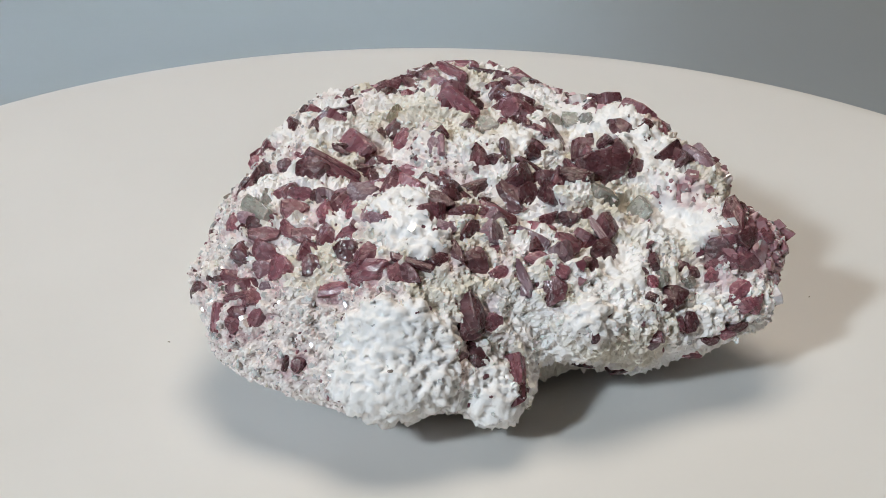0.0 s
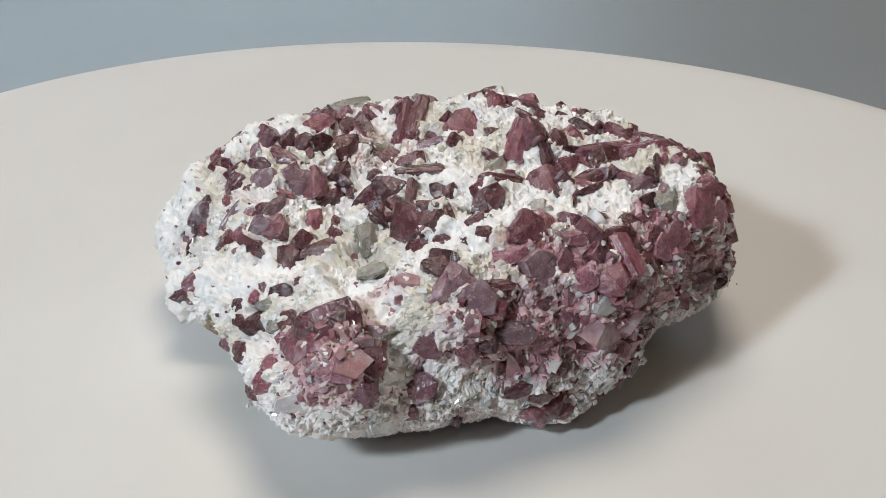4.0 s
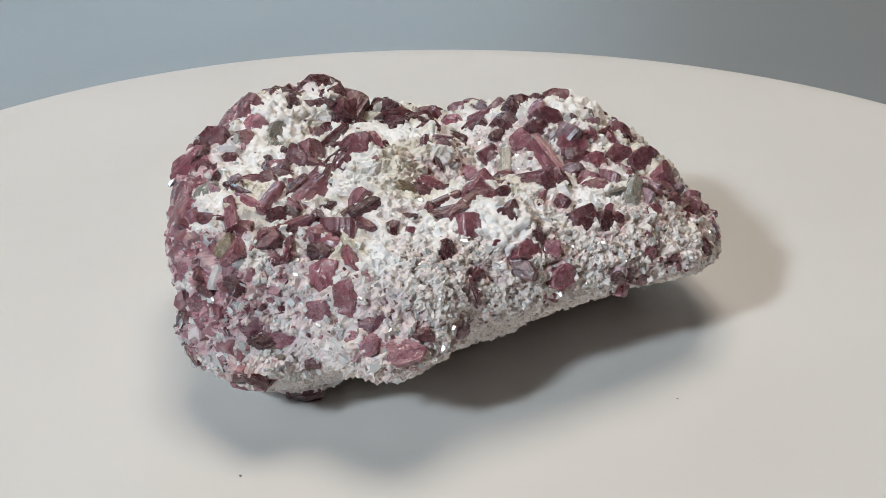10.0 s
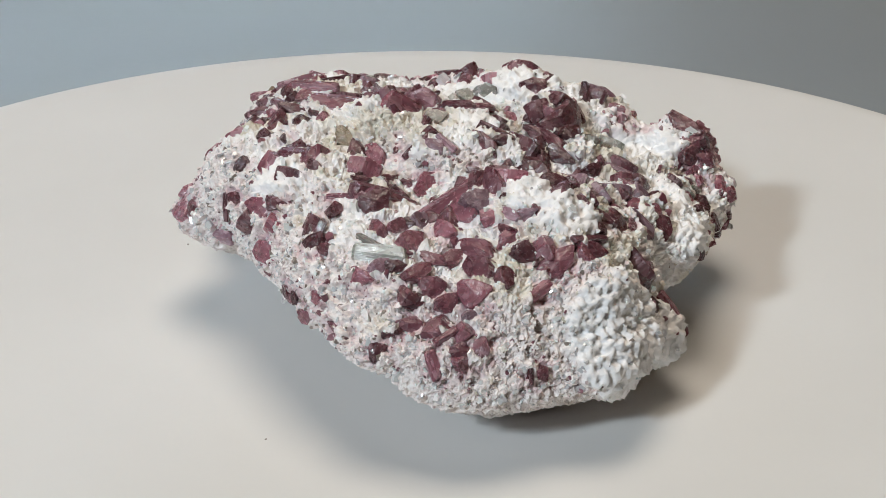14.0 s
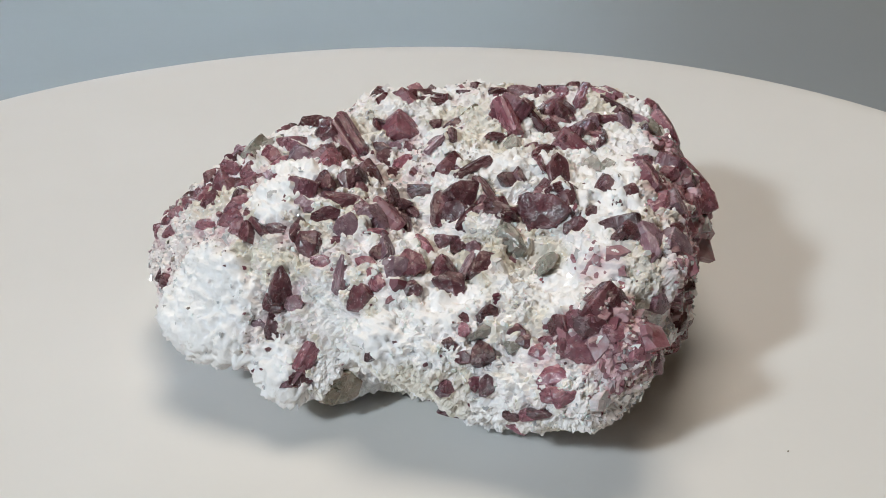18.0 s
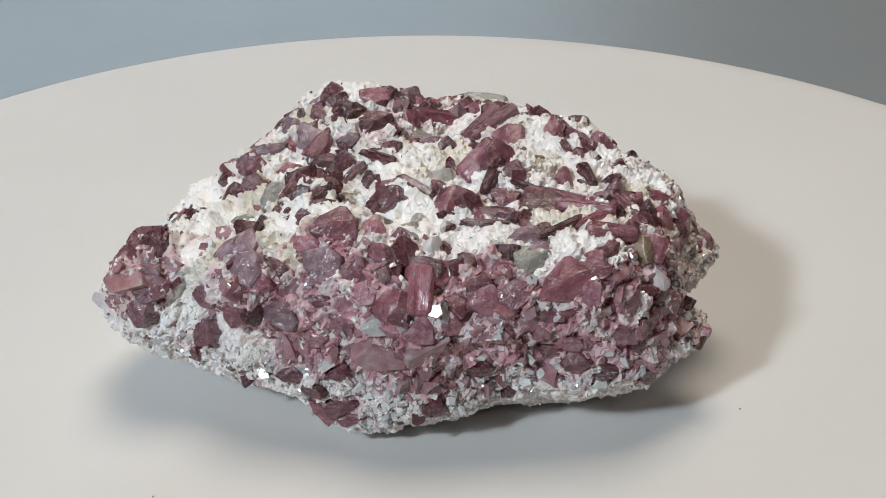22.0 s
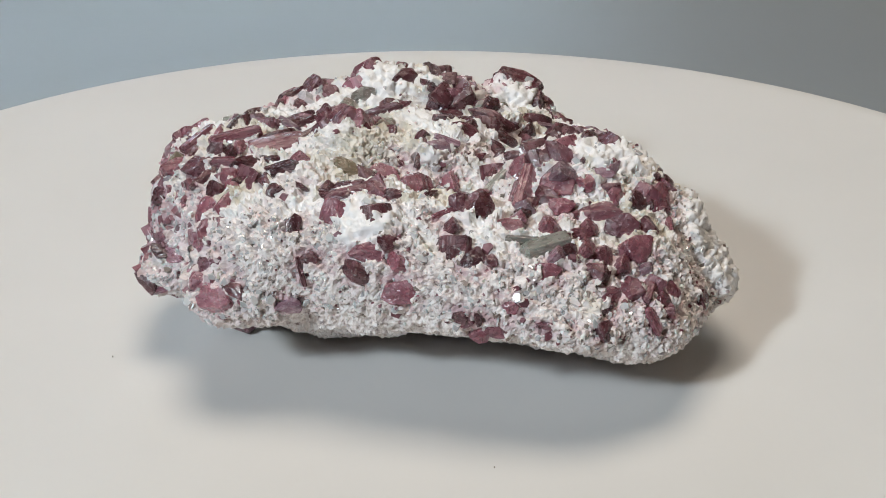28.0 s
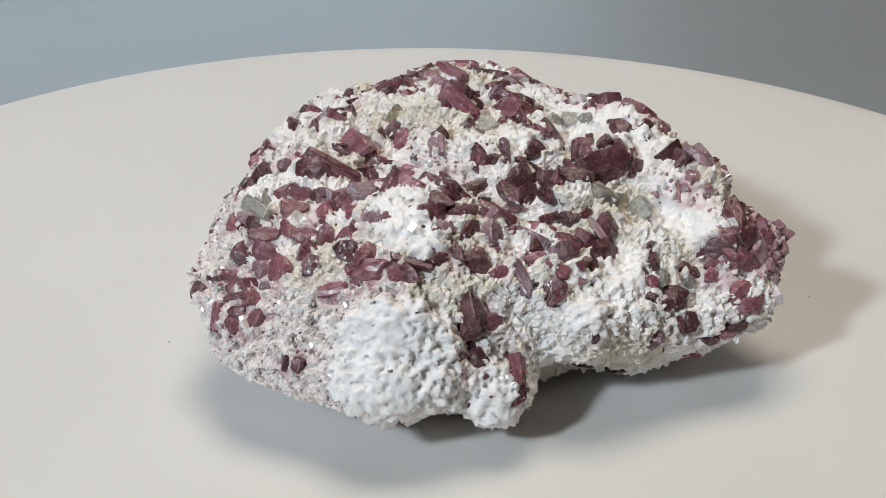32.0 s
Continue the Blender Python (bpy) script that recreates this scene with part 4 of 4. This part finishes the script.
facing("l", 28.8, -27.8, 11.6, 2.1, 1.1, -64, 9, 3)
facing("l", -22.4, -28.4, 20.5, 1.5, 1.2, -102, 31, 6)
facing("l", 12.9, -21.8, 24.9, 4.4, 2.0, 46, 52, 18)
facing("l", -25.9, -16.1, 24.4, 2.3, 1.7, -90, 48, -0)
facing("l", -14.8, -10.6, 26.0, 4.3, 2.2, 91, 50, 42)
facing("l", 8.3, 22.4, 28.5, 3.3, 1.1, 158, 48, -17)
facing("l", -10.1, -18.3, 28.9, 3.6, 3.2, -115, 45, 18)
facing("l", 38.5, -0.2, 26.1, 4.5, 2.3, -67, 45, -72)
facing("l", 12.6, 30.2, 27.7, 3.7, 1.3, -92, 45, -12)
# grey quartz
lying("g", -6.1, -7.7, 25.2, 2.2, 6.4, 133, -30)
facing("g", 15.0, 31.5, 26.5, 4.4, 3.6, 36, 41, 6)
facing("g", 34.3, -21.2, 17.7, 1.7, 1.4, -42, 42, -2)
facing("g", 22.0, 11.8, 27.8, 3.8, 2.0, -163, 35, 17)
facing("g", 29.1, -8.7, 23.4, 3.6, 1.6, -3, 48, 25)
lying("g", -23.7, -11.4, 25.5, 1.6, 5.2, -90, -5)
facing("g", 17.5, 13.1, 27.1, 2.4, 2.1, -42, 40, -2)
facing("g", 30.6, -22.2, 19.0, 3.1, 1.8, -17, 40, 11)
facing("g", 23.6, -8.9, 25.4, 4.3, 3.0, 32, 47, 56)
facing("g", 19.4, -6.4, 27.0, 2.6, 1.9, 119, 37, 10)
facing("g", 20.3, 13.6, 27.1, 2.9, 2.1, -95, 50, -14)
lying("g", -24.7, -14.2, 25.0, 2.8, 7.6, -58, -1)
facing("g", 7.2, 7.1, 28.8, 3.0, 2.2, -106, 59, -13)
# brown smoky quartz
facing("q", 0.2, 38.6, 25.6, 3.2, 2.6, 97, 35, 77)
facing("q", -6.9, 12.2, 27.8, 4.1, 2.2, -137, 48, -45)
facing("q", 12.3, -30.8, 6.7, 5.6, 4.2, -18, 4, -2)
# silvery mica, set where glints show
facing("m", 0.4, 41.1, 22.0, 3.0, 2.1, 74, 24, 87)
facing("m", 46.5, -17.8, 14.1, 3.5, 2.1, 8, 20, -3)
facing("m", 32.6, 21.4, 20.1, 3.1, 2.1, 32, 20, 5)
facing("m", 26.1, 27.2, 22.2, 3.0, 1.0, 78, 34, 80)
facing("m", -2.8, 38.7, 24.1, 1.9, 1.5, 123, 18, 4)
facing("m", 15.1, 36.1, 20.5, 1.8, 1.1, 44, 13, 30)
facing("m", 21.8, 21.5, 27.5, 3.0, 1.8, 111, 39, 17)


# raised plates and hollows of the ground mass: place, radius, height, all in millimetres
PLATES = [
    (-5.3, -38.6, 15.0, 8.5, 1.3), (-2.6, -27.3, 27.2, 4.2, 1.0), (6.8, -37.4, 9.0, 5.0, 1.0), (36.5, -10.2, 24.2, 6.5, 0.15), (20.6, -32.3, 17.6, 4.5, 0.1),
    (28.7, -10.7, 24.0, 4.8, -1.4), (-3.3, 0.9, 29.7, 2.8, 1.0), (-5.2, -23.8, 29.2, 4.5, 0.8), (4.8, 3.0, 29.7, 5.0, -0.6), (23.5, -22.5, 20.5, 5.0, 0.5), (-22.5, 10.0, 28.1, 4.5, 0.7),
    (24.5, 9.7, 29.4, 5.5, 0.2), (28.5, 1.8, 29.1, 6.0, 0.2), (18.9, 14.4, 29.3, 4.5, 0.2), (16.5, 6.0, 27.4, 4.5, 0.15), (33.7, -7.8, 25.2, 5.0, 0.15), (10.0, 1.0, 28.5, 4.0, 0.2), (21.6, -21.5, 22.0, 5.0, -0.9), (3.0, 12.0, 29.0, 3.5, 0.15),
]


def build_matrix(parent):
    v, q = surface_net(0.38)
    n = outward(v)
    rose, lilac, cream = zones(v, n)
    gems = np.array(GEMS)
    near = np.full(len(v), 99.0)
    for x, y, z, r in gems:
        near = np.minimum(near, np.linalg.norm(v - (x, y, z), axis=1) - r)
    rough = wobble(v, 0.55, 41.0)
    bloom = np.exp(-(np.maximum(near, 0) / 1.5) ** 2)
    rest = soft(v[:, 2], 0.3, 2.0)
    big = wobble(v, 0.20, 3.0) * 0.9
    mid = np.abs(wobble(v, 0.36, 5.0)) * -1.6 + np.abs(wobble(v, 0.85, 15.0)) * -0.9 + 0.5
    fine = wobble(v, 1.8, 7.0) * 0.40 + wobble(v, 3.4, 27.0) * 0.22
    moat = rough * 1.3 * np.exp(-((near - 0.1) / 0.8) ** 2) + 0.08 * np.exp(-((near - 0.3) / 0.5) ** 2)
    block, lump = np.zeros(len(v)), np.zeros(len(v))
    for i in np.where(zones(v, n)[0] > 0.02)[0]:
        for scale, weight in ((0.21, 0.6), (0.55, 0.4)):
            far, points = noise.voronoi(Vector(v[i] * scale))
            c = points[0]
            h = (math.sin(c.x * 12.99 + c.y * 78.23 + c.z * 37.72) * 43758.5453) % 1.0
            block[i] += weight * h
            lump[i] += weight * (1.5 * h - 0.75) / (scale * 3.2) * min(1.0, (far[1] - far[0]) * 6)
    pits = -(1.2 * soft(wobble(v, 0.85, 61.0), 0.18, 0.42) + 0.7 * soft(wobble(v, 1.6, 81.0), 0.2, 0.42)) * 0.55
    flank = zones(v, n)[0]
    chalk = np.zeros(len(v))
    step = np.zeros(len(v))
    for x, y, z, r, h in PLATES:
        inside = 1 - soft(np.linalg.norm(v - (x, y, z), axis=1) + 1.6 * rough, r - 1.0, r + 0.5)
        step += inside * h
        if h > 0:
            chalk = np.maximum(chalk, inside)
    rise = (big + mid) * (1 - 0.5 * bloom) * (1 - np.maximum(0.3 * chalk, 0.45 * lilac)) + (fine + pits) * (1 + 0.25 * chalk) * (1 - 0.35 * flank) + moat + step + lump * flank - 0.25
    held = 1 - soft(near + 0.8 * rough, -0.9, -0.15)  # the ground mass stays below the crystals that stand in it
    rise = rise * (1 - held) + np.minimum(rise, -0.35) * held
    v2 = v + n * (rise * rest)[:, None]
    v2[:, 2] = np.maximum(v2[:, 2], 0.0)
    cream = np.clip(cream * (1 - chalk) + 0.55 * bloom * soft(rough, 0.1, 0.45) * (1 - chalk), 0, 0.85)
    rose = np.clip(np.maximum(rose, (0.12 + 0.5 * lilac) * bloom * soft(-rough, -0.35, 0.25) * (1 - 0.8 * chalk)), 0, 1)
    lilac = lilac * (1 - chalk)
    me = mesh_of("matrix", v2 * MM, q, MAT_ALBITE, smooth=False)
    me.polygons.foreach_set("use_smooth", (chalk[q].mean(1) > 0.5).tolist())
    for name, data in (("rose", rose), ("lilac", lilac), ("cream", cream), ("block", np.where(block > 0, block, 0.5))):
        me.attributes.new(name, "FLOAT", "POINT").data.foreach_set("value", data.astype(np.float32))
    part("matrix", me, None, parent, "white sugary albite ground mass with rose and lilac zones")
    return v2, n, rose, lilac, cream, near, chalk


# ---------- grains on the rock: chips, rose grains, mica flakes ----------
def chip_shapes(rng, count, jitter):
    """Broken five-sided stubs of unit size with a tilted, smaller top."""
    a = np.arange(5) * 2 * math.pi / 5 + rng.uniform(-jitter, jitter, (count, 5))
    r = 0.55 * (1 + rng.uniform(-jitter, jitter, (count, 5)) * 0.6)
    top = rng.uniform(0.55, 1.0, (count, 1))
    ring = np.stack([r * np.cos(a), r * np.sin(a)], -1)
    tilt = rng.uniform(-0.45, 0.45, (count, 1, 2))
    low = np.concatenate([ring, np.full((count, 5, 1), -0.5)], -1)
    high = np.concatenate([ring * top[..., None], 0.5 + (ring * tilt).sum(-1, keepdims=True)], -1)
    return np.concatenate([low, high], 1)


CHIP_SIDES = np.array([(i, (i + 1) % 5, 5 + (i + 1) % 5, 5 + i) for i in range(5)])


def strew(name, parent, mat, at, n, size, seed, label, long=1.6, thin=0.6, tilt=0.9, sink=0.1, jitter=0.35, spread=0.35):
    """Many small grains, each turned its own way about the rock's own slope, as one part."""
    rng = np.random.default_rng(seed)
    k = len(at)
    up = n + rng.normal(0, tilt * 0.5, (k, 3))
    up /= np.linalg.norm(up, axis=1, keepdims=True)
    side = np.cross(up, rng.normal(0, 1, (k, 3)))
    side /= np.linalg.norm(side, axis=1, keepdims=True)
    third = np.cross(up, side)
    s = size * np.clip(rng.lognormal(0, spread, k), 0.35, 2.2)
    dims = np.stack([s * rng.uniform(1.0, long, k), s, s * thin * rng.uniform(0.6, 1.3, k)], -1)
    loc = chip_shapes(rng, k, jitter) * dims[:, None, :]
    pts = at[:, None, :] - (n * (sink * s)[:, None])[:, None, :] + loc[..., :1] * side[:, None] + loc[..., 1:2] * third[:, None] + loc[..., 2:] * up[:, None]
    pts[..., 2] = np.maximum(pts[..., 2], 0.02)
    base = (np.arange(k) * 10)[:, None]
    faces = [tuple(f) for f in (CHIP_SIDES[None] + base[..., None]).reshape(-1, 4)] + [tuple(f) for f in base + np.arange(5, 10)]
    me = mesh_of(name, pts.reshape(-1, 3) * MM, faces, mat)
    return tagged(part(name, me, None, parent, label), kind="stuff")


def build_grains(parent, v, n, rose, lilac, cream, near, chalk):
    rng = np.random.default_rng(11)
    show = soft(v[:, 2], 1.2, 4.5) * soft(n[:, 2], -0.75, -0.15)
    clear = soft(near, -0.2, 0.5)
    flank = zones(v, n)[0]

    def pick(weight, count):
        w = weight * show
        return rng.choice(len(v), count, False, w / w.sum())

    plain = np.clip(1 - rose - lilac, 0, 1)
    patch = soft(wobble(v, 0.28, 77.0), -0.25, 0.35)
    i = pick((plain * (1 - 0.8 * cream) * (1 - 0.9 * chalk) * (0.12 + patch) + 0.06 * lilac + 0.05 * flank * (1 - patch)) * clear, 4200)
    strew("albite_crust", parent, MAT_CHIP, v[i], n[i], 0.32, 1, "small white angular albite chips", 1.7, 0.6, 0.8, 0.34)
    i = pick((plain + 0.3 * lilac) * np.exp(-((near + 0.25) / 0.5) ** 2), 2000)
    strew("clinging_crust", parent, MAT_CHIP, v[i], n[i], 0.42, 12, "white albite grains clinging to the crystals", 2.0, 0.7, 1.0, 0.12)
    i = pick((plain * cream + 0.05 * lilac) * clear, 1000)
    strew("stained_crust", parent, MAT_STAIN, v[i], n[i], 0.40, 2, "cream-stained albite chips", 1.9, 0.5, 0.9, 0.3)
    i = pick(flank ** 2 * (1 - 0.85 * soft(turn_from(v, 20), 65, 95)) * clear, 130)
    strew("coarse_rose_crust", parent, MAT_ROSE, v[i], n[i], 1.9, 3, "broken glassy rose tourmaline pieces", 1.9, 0.9, 0.6, 0.42, jitter=0.5, spread=0.4)
    i = pick(flank * (1 - 0.75 * soft(turn_from(v, 20), 65, 95)) * clear, 380)
    strew("rose_crust", parent, MAT_ROSE, v[i], n[i], 1.1, 9, "broken glassy rose tourmaline pieces", 1.7, 0.8, 0.7, 0.36, spread=0.4)
    i = pick((flank + 0.3 * rose) * (1 - 0.6 * soft(turn_from(v, 20), 65, 95)) + 0.003, 900)
    strew("fine_rose_crust", parent, MAT_ROSE, v[i], n[i], 0.60, 6, "fine broken rose tourmaline grains", 1.8, 0.8, 1.0, 0.2)
    i = pick((lilac + 0.10 * rose) * clear, 2200)
    strew("lilac_crust", parent, MAT_LILAC, v[i], n[i], 0.42, 4, "fine lilac-grey mica grains", 1.7, 0.7, 1.2, 0.25)
    low = 1 - soft(v[:, 2], 8, 15)
    side = 1 - soft(turn_from(v, 60), 70, 105)
    i = pick((flank * (0.12 + 0.5 * soft(turn_from(v, 20), 65, 95)) * (1 - 0.6 * patch) + lilac * 0.15 + 1.2 * low * side + 0.02) * clear, 2300)
    strew("mica_glitter", parent, MAT_MICA, v[i], n[i], 0.62, 5, "glittering silvery mica flakes", 1.5, 0.25, 1.2, 0.05)
    nest = soft(wobble(v, 0.45, 91.0), 0.12, 0.35)
    i = pick((flank + low * side) * nest + 0.002, 420)
    strew("mica_crust", parent, MAT_MICA, v[i], n[i], 0.75, 21, "silvery mica flakes in small nests", 1.5, 0.2, 1.0, -0.1)
    i = pick(plain * 0.15 + lilac + 0.2 * flank, 420)
    strew("speckle_crust", parent, MAT_SPECK, v[i], n[i], 0.40, 8, "tiny dark wine-red tourmaline grains", 1.6, 0.8, 0.8, 0.35, spread=0.4)
    # dark grains strewn over the lilac zone in place of tiny pits
    i = pick(lilac + 0.06 * plain, 900)
    strew("smoky_crust", parent, MAT_DARK_PIT, v[i], n[i], 0.46, 14, "tiny grey-brown grains that stand in for dark pits", 1.6, 0.6, 0.8, 0.4, spread=0.4)
    i = pick(np.exp(-((near - 1.0) / 1.3) ** 2) * (1 - 0.6 * plain), 60)
    strew("small_crystal_crust", parent, MAT_SPECK, v[i], n[i], 1.15, 10, "small wine-red tourmaline crystals", 1.6, 1.1, 0.8, 0.4, spread=0.35)


build_grains(specimen, *build_matrix(specimen))


# ---------- dust on the disc ----------
MAT_DUST = plaster("dark_dust", (0.24, 0.21, 0.19))
DUST = []
for x, y, r in ((-39.6, -7.3, 0.20), (-57.8, -4.2, 0.16), (-11.4, 47.2, 0.17), (57.8, 7.3, 0.15), (-32.0, -46.0, 0.15)):
    rng = np.random.default_rng(int(abs(x) * 10))
    shape = chip_shapes(rng, 1, 0.5)[0] * (2 * r, 1.4 * r, r)
    shape[:, 2] += 0.5 * r + 0.02
    me = mesh_of("dust_speck", shape * MM, [tuple(f) for f in CHIP_SIDES] + [(5, 6, 7, 8, 9), (4, 3, 2, 1, 0)], MAT_DUST)
    DUST.append((tagged(new("dust_speck", me), "tiny dark speck of dust on the white disc", "dust speck", "dust on the disc"), x * MM, y * MM))


# ---------- what turns ----------
def motions():
    """The disc and the specimen on it make one clockwise turn in sixteen seconds."""
    walk(platter, [(0.5 * i, pose(0, 0, -TABLE, 0, 0, -11.25 * i)) for i in range(65)])
    for speck, x, y in DUST:
        walk(speck, [(0.5 * i, pose(0, 0, 0, 0, 0, -11.25 * i) @ pose(x, y, 0)) for i in range(65)])
    walk(specimen, [(0.5 * i, pose(0, 0, 0, 0, 0, -11.25 * i)) for i in range(65)])


motions()
